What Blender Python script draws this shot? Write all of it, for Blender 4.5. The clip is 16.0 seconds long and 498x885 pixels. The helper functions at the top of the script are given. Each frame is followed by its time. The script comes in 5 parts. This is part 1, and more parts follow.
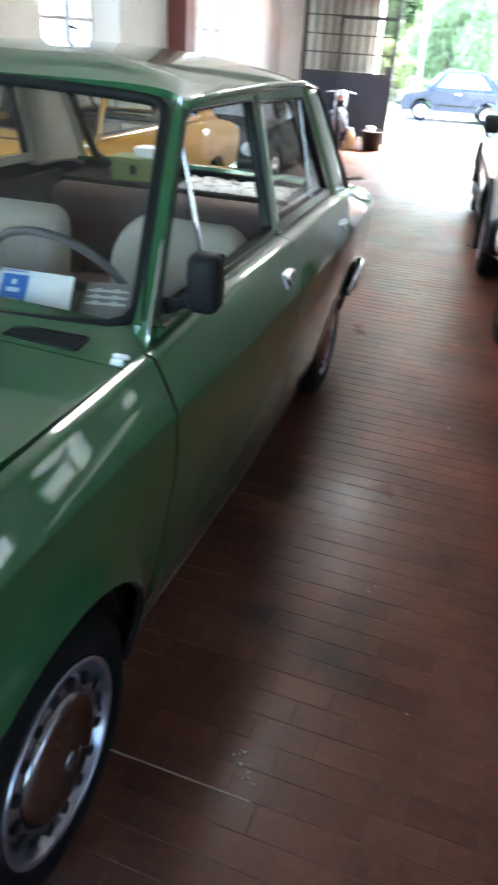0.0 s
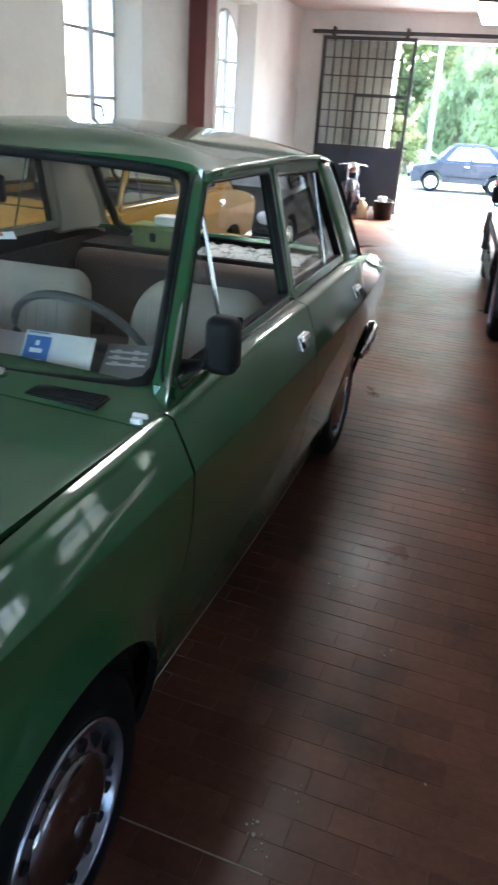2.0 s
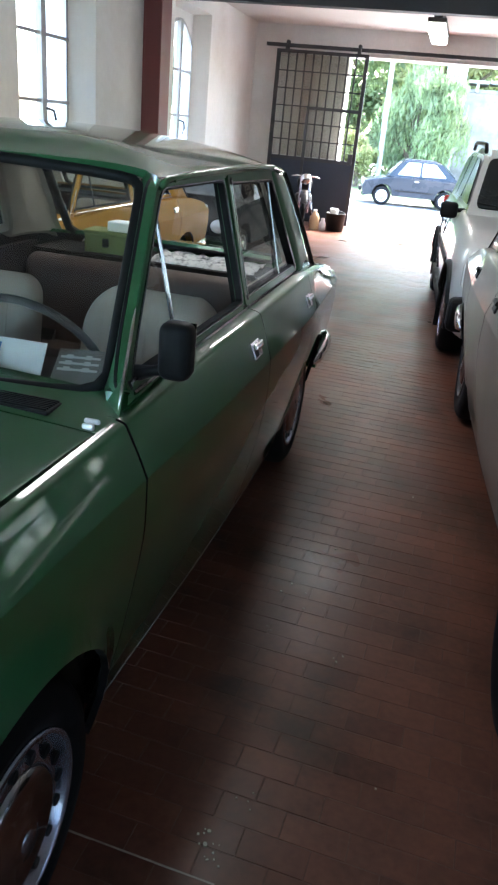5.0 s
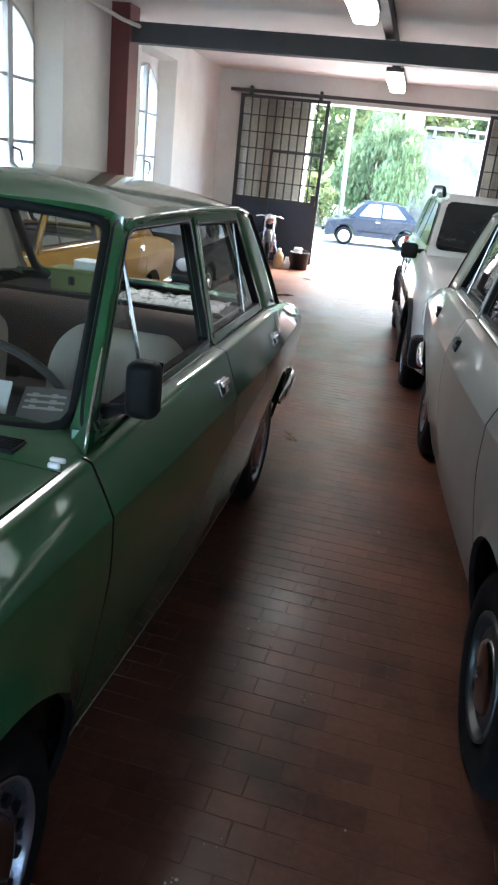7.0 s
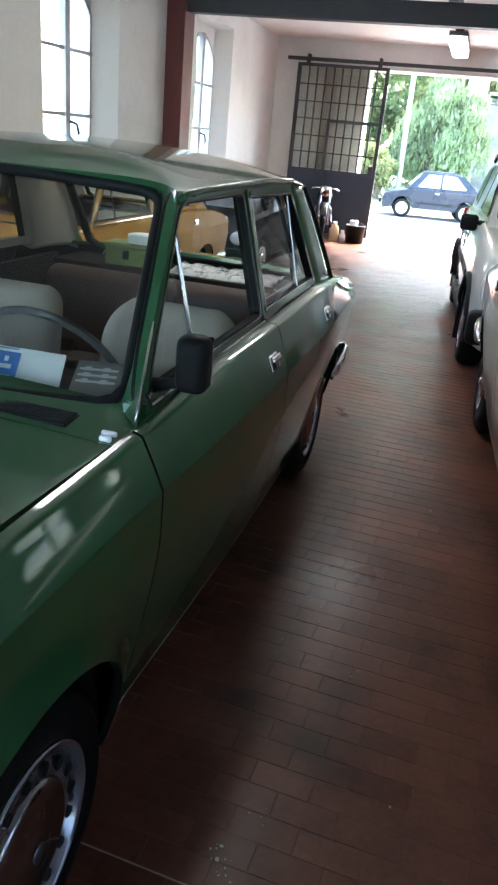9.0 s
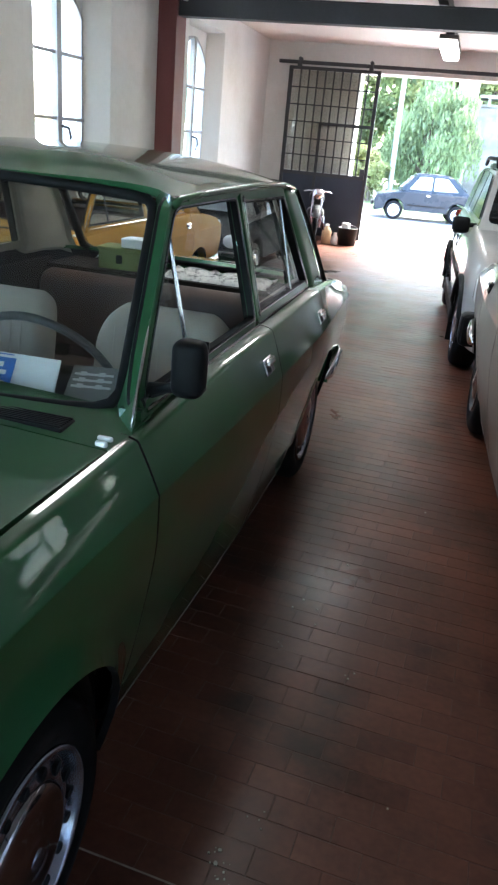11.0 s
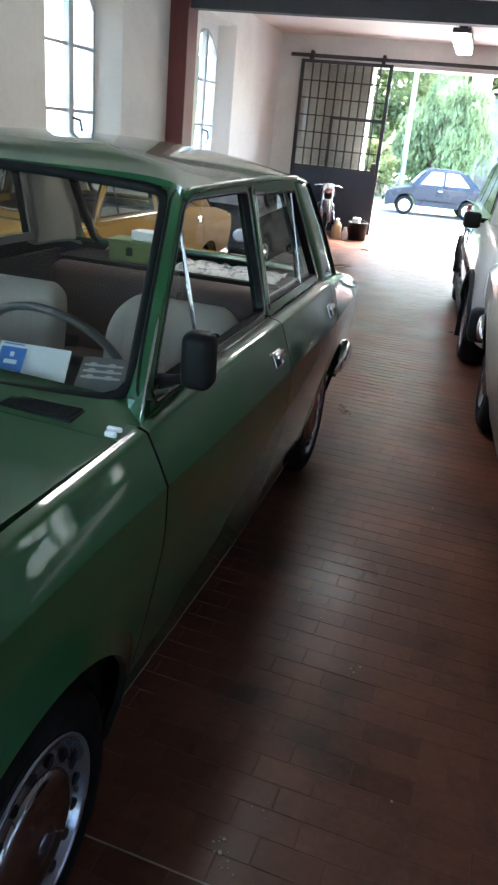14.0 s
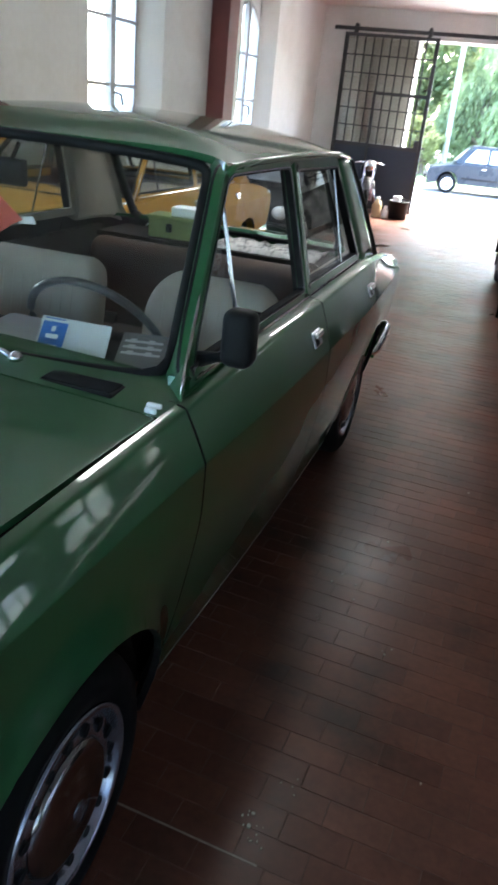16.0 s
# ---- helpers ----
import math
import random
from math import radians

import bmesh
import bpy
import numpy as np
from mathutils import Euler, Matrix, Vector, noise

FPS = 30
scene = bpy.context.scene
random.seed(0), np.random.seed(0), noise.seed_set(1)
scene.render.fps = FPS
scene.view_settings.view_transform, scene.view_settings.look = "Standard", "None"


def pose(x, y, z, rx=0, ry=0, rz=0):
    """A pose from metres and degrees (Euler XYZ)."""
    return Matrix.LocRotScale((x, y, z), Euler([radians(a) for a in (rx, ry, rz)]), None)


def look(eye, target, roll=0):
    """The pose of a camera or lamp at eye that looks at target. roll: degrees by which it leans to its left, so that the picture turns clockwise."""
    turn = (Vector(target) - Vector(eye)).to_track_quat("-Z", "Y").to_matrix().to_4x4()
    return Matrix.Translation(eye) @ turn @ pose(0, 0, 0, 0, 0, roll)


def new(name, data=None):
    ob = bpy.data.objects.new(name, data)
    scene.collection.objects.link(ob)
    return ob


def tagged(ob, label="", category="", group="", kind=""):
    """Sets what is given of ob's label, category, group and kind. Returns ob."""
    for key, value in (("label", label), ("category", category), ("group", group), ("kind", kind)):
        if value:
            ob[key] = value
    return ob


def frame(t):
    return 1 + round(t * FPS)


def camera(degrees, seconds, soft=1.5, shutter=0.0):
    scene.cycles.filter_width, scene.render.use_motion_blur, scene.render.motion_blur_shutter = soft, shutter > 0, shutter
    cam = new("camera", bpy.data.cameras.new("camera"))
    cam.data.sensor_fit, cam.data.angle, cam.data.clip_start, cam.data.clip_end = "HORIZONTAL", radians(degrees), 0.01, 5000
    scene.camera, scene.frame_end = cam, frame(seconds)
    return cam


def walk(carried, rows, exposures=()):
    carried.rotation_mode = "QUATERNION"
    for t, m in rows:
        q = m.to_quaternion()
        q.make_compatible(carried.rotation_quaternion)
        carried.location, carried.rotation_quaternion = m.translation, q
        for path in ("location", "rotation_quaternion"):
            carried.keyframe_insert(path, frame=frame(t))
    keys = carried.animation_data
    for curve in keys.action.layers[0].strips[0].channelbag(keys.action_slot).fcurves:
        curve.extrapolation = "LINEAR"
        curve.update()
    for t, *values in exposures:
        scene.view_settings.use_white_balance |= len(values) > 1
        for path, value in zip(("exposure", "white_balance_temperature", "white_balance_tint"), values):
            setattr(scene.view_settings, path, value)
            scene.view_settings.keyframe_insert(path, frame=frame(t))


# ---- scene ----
cam = camera(37.70, 16.0, soft=2.3, shutter=0.6)
PATH = [
    (0.0, pose(1.2775, -0.7875, 1.4969, 60.873, -3.416, 17.500)),
    (0.5, pose(1.2676, -0.7915, 1.4949, 61.842, -2.736, 22.927)),
    (1.0, pose(1.2743, -0.7983, 1.4968, 65.040, -2.702, 22.451)),
    (1.5, pose(1.2754, -0.8035, 1.4972, 65.885, -3.150, 21.936)),
    (2.0, pose(1.2750, -0.8044, 1.4997, 65.599, -3.383, 18.583)),
    (2.5, pose(1.2849, -0.8045, 1.4972, 65.527, -3.166, 15.311)),
    (3.0, pose(1.2849, -0.8025, 1.4982, 65.308, -3.476, 14.961)),
    (3.5, pose(1.2785, -0.8093, 1.5079, 67.249, -4.875, 14.775)),
    (4.0, pose(1.2742, -0.8123, 1.5026, 66.702, -5.514, 15.089)),
    (6.5, pose(1.2755, -0.7983, 1.4940, 66.616, -3.964, 14.937)),
    (7.0, pose(1.2732, -0.8124, 1.5039, 69.522, -5.861, 12.674)),
    (7.5, pose(1.2738, -0.8110, 1.5016, 67.025, -4.865, 16.225)),
    (8.0, pose(1.2734, -0.7947, 1.5058, 64.103, -4.928, 18.594)),
    (8.5, pose(1.2776, -0.8020, 1.5019, 66.982, -5.169, 17.174)),
    (11.0, pose(1.2742, -0.8094, 1.5068, 67.446, -4.874, 16.180)),
    (11.5, pose(1.2836, -0.8178, 1.5079, 67.146, -4.604, 15.329)),
    (12.0, pose(1.2799, -0.8132, 1.5031, 66.903, -4.833, 15.681)),
    (12.5, pose(1.2713, -0.8131, 1.5064, 67.479, -5.445, 17.904)),
    (13.0, pose(1.2743, -0.8162, 1.5053, 66.907, -5.344, 16.636)),
    (13.5, pose(1.2783, -0.8192, 1.5067, 67.054, -5.137, 16.296)),
    (14.0, pose(1.2738, -0.8152, 1.5030, 66.957, -5.211, 16.965)),
    (14.5, pose(1.2655, -0.8185, 1.5071, 67.241, -5.979, 18.111)),
    (15.0, pose(1.2641, -0.8169, 1.5019, 66.783, -5.534, 18.383)),
    (15.5, pose(1.2662, -0.8191, 1.5004, 66.763, -5.382, 17.887)),
    (16.0, pose(1.2608, -0.8156, 1.4993, 65.079, -5.407, 19.855)),
]
EXPOSURE = 5.15
walk(cam, PATH, exposures=[(t, EXPOSURE + e, 6150, 6) for t, e in ((0.0, 0.85), (0.5, 0.75), (1.5, 0.5), (2.0, 0.3), (2.5, 0.08), (3.0, 0.0), (7.3, 0.0), (8.0, 0.12), (8.7, 0.0), (16.0, 0.0))])

# ---- daylight ----
SUN_EL, SUN_AZ = radians(48), radians(20)
world = bpy.data.worlds.new("sky")
scene.world = world
world.use_nodes = True
wn = world.node_tree
sky = wn.nodes.new("ShaderNodeTexSky")
sky.sky_type = "NISHITA"
sky.sun_disc = False
sky.sun_elevation = SUN_EL
sky.sun_rotation = SUN_AZ
sky.dust_density = 3.0
bg = wn.nodes["Background"]
bg.inputs["Strength"].default_value = 0.15
wn.links.new(sky.outputs["Color"], bg.inputs["Color"])
sun_data = bpy.data.lights.new("sun", "SUN")
sun_data.energy = 1.3
sun_data.angle = radians(25)
sun_data.color = (1.0, 0.96, 0.9)
sun = new("sun", sun_data)
sun.matrix_world = look((0, 0, 30), (-math.sin(SUN_AZ) * math.cos(SUN_EL) * 10, -math.cos(SUN_AZ) * math.cos(SUN_EL) * 10, 30 - math.sin(SUN_EL) * 10))


# ---- materials ----
def surface(name, base, rough=0.5, metal=0.0, var=0.18, scale=5.0, fine=70.0, bump=0.0, coat=0.0, second=None, mix_scale=1.5, rnd=0.0, spec=0.5, rough_var=0.12, world_space=False):
    """A procedural surface: two scales of tone, uneven gloss and fine relief, at real size."""
    m = bpy.data.materials.new(name)
    m.use_nodes = True
    nt = m.node_tree
    nd, ln = nt.nodes, nt.links
    b = nd["Principled BSDF"]
    b.inputs["Metallic"].default_value = metal
    b.inputs["Coat Weight"].default_value = coat
    b.inputs["Coat Roughness"].default_value = 0.04
    b.inputs["Specular IOR Level"].default_value = spec
    tc = nd.new("ShaderNodeNewGeometry" if world_space else "ShaderNodeTexCoord")
    place = tc.outputs["Position" if world_space else "Object"]
    big = nd.new("ShaderNodeTexNoise")
    big.inputs["Scale"].default_value = scale
    big.inputs["Detail"].default_value = 5
    small = nd.new("ShaderNodeTexNoise")
    small.inputs["Scale"].default_value = fine
    small.inputs["Detail"].default_value = 3
    for n in (big, small):
        ln.new(place, n.inputs["Vector"])
    add = nd.new("ShaderNodeMath")
    add.operation = "MULTIPLY_ADD"
    ln.new(small.outputs["Fac"], add.inputs[0])
    add.inputs[1].default_value = 0.4
    ln.new(big.outputs["Fac"], add.inputs[2])
    ramp = nd.new("ShaderNodeMapRange")
    ramp.inputs["From Min"].default_value = 0.45
    ramp.inputs["From Max"].default_value = 0.95
    ramp.inputs["To Min"].default_value = 1 - var
    ramp.inputs["To Max"].default_value = 1 + var
    ln.new(add.outputs[0], ramp.inputs["Value"])
    value = ramp.outputs[0]
    if rnd:
        info = nd.new("ShaderNodeObjectInfo")
        mr = nd.new("ShaderNodeMapRange")
        mr.inputs["To Min"].default_value = 1 - rnd
        mr.inputs["To Max"].default_value = 1 + rnd
        ln.new(info.outputs["Random"], mr.inputs["Value"])
        mul = nd.new("ShaderNodeMath")
        mul.operation = "MULTIPLY"
        ln.new(value, mul.inputs[0])
        ln.new(mr.outputs[0], mul.inputs[1])
        value = mul.outputs[0]
    col = nd.new("ShaderNodeRGB")
    col.outputs[0].default_value = (*base, 1)
    source = col.outputs[0]
    if second:
        third = nd.new("ShaderNodeTexNoise")
        third.inputs["Scale"].default_value = mix_scale
        third.inputs["Detail"].default_value = 6
        third.inputs["Roughness"].default_value = 0.65
        ln.new(place, third.inputs["Vector"])
        step = nd.new("ShaderNodeMapRange")
        step.inputs["From Min"].default_value = 0.48
        step.inputs["From Max"].default_value = 0.68
        ln.new(third.outputs["Fac"], step.inputs["Value"])
        mx = nd.new("ShaderNodeMix")
        mx.data_type = "RGBA"
        ln.new(step.outputs[0], mx.inputs["Factor"])
        ln.new(source, mx.inputs["A"])
        mx.inputs["B"].default_value = (*second, 1)
        source = mx.outputs["Result"]
    scl = nd.new("ShaderNodeVectorMath")
    scl.operation = "SCALE"
    ln.new(source, scl.inputs[0])
    ln.new(value, scl.inputs["Scale"])
    ln.new(scl.outputs[0], b.inputs["Base Color"])
    rr = nd.new("ShaderNodeMapRange")
    rr.inputs["From Min"].default_value = 0.3
    rr.inputs["From Max"].default_value = 0.7
    rr.inputs["To Min"].default_value = max(0.02, rough * (1 - rough_var))
    rr.inputs["To Max"].default_value = min(1, rough * (1 + rough_var))
    ln.new(big.outputs["Fac"], rr.inputs["Value"])
    ln.new(rr.outputs[0], b.inputs["Roughness"])
    if bump:
        bp = nd.new("ShaderNodeBump")
        bp.inputs["Strength"].default_value = 0.6
        bp.inputs["Distance"].default_value = bump
        ln.new(add.outputs[0], bp.inputs["Height"])
        ln.new(bp.outputs[0], b.inputs["Normal"])
    return m


def glass(name, tint=(0.9, 0.95, 0.93), rough=0.0, base=0.07):
    """Thin pane: mostly clear, with a Fresnel reflection."""
    m = bpy.data.materials.new(name)
    m.use_nodes = True
    nt = m.node_tree
    nd, ln = nt.nodes, nt.links
    nd.remove(nd["Principled BSDF"])
    tr = nd.new("ShaderNodeBsdfTransparent")
    tr.inputs["Color"].default_value = (*tint, 1)
    gl = nd.new("ShaderNodeBsdfGlossy")
    gl.inputs["Roughness"].default_value = rough
    lw = nd.new("ShaderNodeLayerWeight")
    lw.inputs["Blend"].default_value = 0.5
    p5 = nd.new("ShaderNodeMath")
    p5.operation = "POWER"
    p5.inputs[1].default_value = 5.0
    ln.new(lw.outputs["Facing"], p5.inputs[0])
    fr = nd.new("ShaderNodeMath")
    fr.operation = "MULTIPLY_ADD"
    fr.inputs[1].default_value = 0.93
    fr.inputs[2].default_value = base
    ln.new(p5.outputs[0], fr.inputs[0])
    mx = nd.new("ShaderNodeMixShader")
    ln.new(fr.outputs[0], mx.inputs[0])
    ln.new(tr.outputs[0], mx.inputs[1])
    ln.new(gl.outputs[0], mx.inputs[2])
    ln.new(mx.outputs[0], nd["Material Output"].inputs[0])
    return m


def lamp_glow(name, colour, strength):
    m = bpy.data.materials.new(name)
    m.use_nodes = True
    b = m.node_tree.nodes["Principled BSDF"]
    b.inputs["Emission Color"].default_value = (*colour, 1)
    b.inputs["Emission Strength"].default_value = strength
    return m


PLASTER = surface("limewashed_plaster", (0.70, 0.695, 0.68), 0.9, var=0.07, scale=1.2, fine=25, bump=0.004, second=(0.62, 0.60, 0.57), mix_scale=0.7)
CEILING = surface("ceiling_plaster", (0.7, 0.68, 0.66), 0.9, var=0.06, scale=0.8, fine=20, bump=0.003)
REVEAL = surface("reveal_plaster", (0.67, 0.655, 0.61), 0.9, var=0.05, scale=2, fine=30, bump=0.003)
RED_PAINT = surface("oxide_red_paint", (0.16, 0.045, 0.045), 0.55, var=0.15, scale=3, fine=40, bump=0.001)
BEAM_PAINT = surface("dark_steel_paint", (0.045, 0.05, 0.058), 0.6, var=0.2, scale=3, fine=40, bump=0.001)
GATE_IRON = surface("gate_iron", (0.03, 0.03, 0.036), 0.55, var=0.25, scale=6, fine=60, bump=0.001)
TILE = surface("terracotta_tile", (0.12, 0.044, 0.028), 0.36, var=0.34, scale=2.2, fine=45, bump=0.0008, second=(0.05, 0.026, 0.018), mix_scale=2.0, rnd=0.2, spec=0.15, rough_var=0.25, world_space=True)
MORTAR = surface("dirty_mortar", (0.095, 0.042, 0.03), 0.5, spec=0.15, var=0.25, scale=4, fine=80, bump=0.001)
ASPHALT = surface("pale_concrete_yard", (0.22, 0.215, 0.205), 0.9, var=0.12, scale=0.5, fine=20, bump=0.004)
PANE = glass("window_pane")
# grey tints put into the glass to cut south and east daylight
HALF_DIM_PANE = glass("half_dim_window_pane", (0.42, 0.42, 0.41))
DIM_PANE = glass("dimmed_window_pane", (0.15, 0.155, 0.16))


# ---- mesh helpers ----
def obj(name, bm, material, parent=None, label="", smooth=False):
    me = bpy.data.meshes.new(name)
    bm.to_mesh(me)
    bm.free()
    if material:
        me.materials.append(material)
    if smooth:
        for p in me.polygons:
            p.use_smooth = True
    ob = new(name, me)
    if parent:
        ob.parent = parent
    if label:
        ob["label"] = label
    return ob


part = obj


def empty(name, m=None, **tags):
    e = new(name)
    if m is not None:
        e.matrix_world = m
    tagged(e, **tags)
    return e


def box(bm, x0, x1, y0, y1, z0, z1, bevel=0.0, seg=2):
    vs = [bm.verts.new((x, y, z)) for x in (x0, x1) for y in (y0, y1) for z in (z0, z1)]
    q = [(0, 1, 3, 2), (4, 6, 7, 5), (0, 4, 5, 1), (2, 3, 7, 6), (0, 2, 6, 4), (1, 5, 7, 3)]
    fs = [bm.faces.new([vs[i] for i in f]) for f in q]
    bmesh.ops.recalc_face_normals(bm, faces=fs)
    if bevel:
        es = {e for f in fs for e in f.edges}
        bmesh.ops.bevel(bm, geom=list(es), offset=bevel, segments=seg, profile=0.5, affect="EDGES")
    return bm


def boxed(x0, x1, y0, y1, z0, z1, bevel=0.0, seg=2):
    return box(bmesh.new(), x0, x1, y0, y1, z0, z1, bevel, seg)


def prism(bm, poly, axis, a, b):
    """A closed solid from a flat outline; axis 0: outline in (y, z), 1: in (x, z), 2: in (x, y)."""
    def at(p, v):
        return {0: (v, p[0], p[1]), 1: (p[0], v, p[1]), 2: (p[0], p[1], v)}[axis]
    va = [bm.verts.new(at(p, a)) for p in poly]
    vb = [bm.verts.new(at(p, b)) for p in poly]
    fs = [bm.faces.new(va), bm.faces.new(vb[::-1])]
    n = len(poly)
    for i in range(n):
        fs.append(bm.faces.new((va[i], vb[i], vb[(i + 1) % n], va[(i + 1) % n])))
    bmesh.ops.recalc_face_normals(bm, faces=fs)
    return bm


def tube(bm, pts, r, n=10, closed=False, flat=1.0):
    """A round rod along points."""
    pts = [Vector(p) for p in pts]
    rings = []
    for i, p in enumerate(pts):
        a = pts[i - 1] if i or closed else p
        b = pts[(i + 1) % len(pts)] if i < len(pts) - 1 or closed else p
        d = (b - a).normalized()
        up = Vector((0, 0, 1)) if abs(d.z) < 0.95 else Vector((1, 0, 0))
        s = d.cross(up).normalized()
        u = s.cross(d)
        rr = r[i] if isinstance(r, (list, tuple)) else r
        rings.append([bm.verts.new(p + (s * math.cos(k * 2 * math.pi / n) + u * math.sin(k * 2 * math.pi / n) * flat) * rr) for k in range(n)])
    fs = []
    m = len(rings)
    for i in range(m if closed else m - 1):
        A, B = rings[i], rings[(i + 1) % m]
        for k in range(n):
            fs.append(bm.faces.new((A[k], A[(k + 1) % n], B[(k + 1) % n], B[k])))
    if not closed:
        fs += [bm.faces.new(rings[0][::-1]), bm.faces.new(rings[-1])]
    bmesh.ops.recalc_face_normals(bm, faces=fs)
    return bm


def lathe(bm, prof, n=40, axis=0):
    """Turn a profile of (along, radius) about the x (0) or z (2) axis."""
    rings = []
    for a, r in prof:
        ring = []
        for k in range(n):
            c, s = math.cos(2 * math.pi * k / n) * r, math.sin(2 * math.pi * k / n) * r
            ring.append(bm.verts.new((a, c, s) if axis == 0 else (c, s, a)))
        rings.append(ring)
    fs = []
    for A, B in zip(rings, rings[1:]):
        for k in range(n):
            fs.append(bm.faces.new((A[k], A[(k + 1) % n], B[(k + 1) % n], B[k])))
    bmesh.ops.recalc_face_normals(bm, faces=fs)
    return bm


# ---- the hall ----
XL, XR, YB, YG, ZC = -2.42, 7.6, -4.6, 12.75, 3.1   # inner faces: side walls, back wall, gate wall, ceiling
WALL = 0.45
bm = boxed(XL - WALL, XR + WALL, YB - WALL, YG + WALL, -0.25, -0.0012)
floor = tagged(obj("floor", bm, MORTAR), "brown terracotta brick tile floor, worn and dusty", "floor", kind="structure")


def arch(y0, y1, z0, zs, rise, n=8):
    """Outline of a segmental-arched opening, anticlockwise in (y, z)."""
    c, h = (y0 + y1) / 2, (y1 - y0) / 2
    pts = [(y0, z0), (y1, z0)]
    for i in range(n + 1):
        a = i / n
        y = y1 + (y0 - y1) * a
        pts.append((y, zs + rise * (1 - ((y - c) / h) ** 2)))
    return pts


def wall_with_windows(name, x0, x1, y0, y1, zt, openings, label):
    """A wall in the yz plane from strips, with arched openings right through it."""
    bm = bmesh.new()
    y = y0
    for (a, b, z0, zs, rise) in openings:
        box(bm, x0, x1, y, a, 0, zt)
        box(bm, x0, x1, a, b, 0, z0)
        top = arch(a, b, z0, zs, rise)[2:]
        prism(bm, top + [(a, zt), (b, zt)], 0, x0, x1)
        y = b
    box(bm, x0, x1, y, y1, 0, zt)
    return tagged(obj(name, bm, PLASTER), label, "wall", kind="structure")


EAST = (-2.6, -0.2, 2.2, 4.6, 7.0, 9.4)
WIN = [(c - 0.72, c + 0.72, 0.9, 2.86, 0.0) for c in (-1.2, 2.4, 6.0, 9.6)]
wall_with_windows("wall_west_outer", XL - WALL, XL - 0.21, YB - WALL, YG + WALL, ZC + 0.2, [(c - 0.5, c + 0.5, 1.0, 2.45, 0.27) for c in (-1.2, 2.4, 6.0, 9.6)], "outer leaf of the white masonry wall")
wall_with_windows("wall_west", XL - 0.2, XL, YB - WALL, YG + WALL, ZC + 0.2, WIN, "off-white limewashed masonry wall with arched windows")
WIN_E = [(c - 0.95, c + 0.95, 0.9, 2.45, 0.32) for c in EAST]
wall_with_windows("wall_east_outer", XR + 0.21, XR + WALL, YB - WALL, YG + WALL, ZC + 0.2, [(c - 0.75, c + 0.75, 1.0, 2.45, 0.3) for c in EAST], "outer leaf of the white masonry wall")
wall_with_windows("wall_east", XR, XR + 0.2, YB - WALL, YG + WALL, ZC + 0.2, WIN_E, "off-white limewashed masonry wall with arched windows")
# openings added in the unseen end wall to light the cars' fronts
SOUTH_ADDED = [(-2.35, -0.25), (0.0, 1.8), (2.1, 3.9), (4.2, 6.0)]
bm = bmesh.new()
x = XL
for a, b in SOUTH_ADDED:
    box(bm, x, a, YB - WALL, YB, 0, ZC + 0.2)
    box(bm, a, b, YB - WALL, YB, 0, 0.6)
    box(bm, a, b, YB - WALL, YB, 2.95, ZC + 0.2)
    x = b
box(bm, x, XR, YB - WALL, YB, 0, ZC + 0.2)
tagged(obj("wall_south", bm, PLASTER), "off-white limewashed masonry wall, unseen, with added windows", "wall", kind="structure")
GX0, GX1, GZ = -0.8, 2.18, 2.7
bm = bmesh.new()
box(bm, XL, GX0, YG, YG + WALL, 0, ZC + 0.2)
box(bm, GX1, XR, YG, YG + WALL, 0, ZC + 0.2)
box(bm, GX0, GX1, YG, YG + WALL, GZ, ZC + 0.2)
tagged(obj("wall_north", bm, PLASTER), "off-white plastered wall round the wide gateway", "wall", kind="structure")
tagged(obj("ceiling", boxed(XL - WALL, XR + WALL, YB - WALL, YG + WALL, ZC, ZC + 0.3), CEILING), "pale grey plastered ceiling", "ceiling", kind="structure")



def smooth(a, b, v):
    t = min(1.0, max(0.0, (v - a) / (b - a)))
    return t * t * (3 - 2 * t)


def table(pts, v):
    """Straight interpolation in a short table."""
    if v <= pts[0][0]:
        return pts[0][1]
    for (a, p), (b, q) in zip(pts, pts[1:]):
        if v <= b:
            return p + (q - p) * (v - a) / (b - a)
    return pts[-1][1]


def sheet(name, f, us, vs, material, parent, label="", thick=0.012, up=(0, 0, 1), smooth_it=True):
    """A curved sheet f(u, v) with thickness."""
    bm = bmesh.new()
    g = [[bm.verts.new(f(u, v)) for u in us] for v in vs]
    for a, b in zip(g, g[1:]):
        for i in range(len(us) - 1):
            bm.faces.new((a[i], a[i + 1], b[i + 1], b[i]))
    bm.normal_update()
    u3 = Vector(up)
    if sum(fc.normal.dot(u3) for fc in bm.faces) < 0:
        for fc in bm.faces:
            fc.normal_flip()
    ob = part(name, bm, material, parent, label, smooth=smooth_it)
    if thick:
        mod = ob.modifiers.new("thickness", "SOLIDIFY")
        mod.thickness = thick
        mod.offset = -1
        ob.modifiers.new("edges", "EDGE_SPLIT").split_angle = radians(50)
    return ob


def span(a, b, n):
    return [a + (b - a) * i / n for i in range(n + 1)]


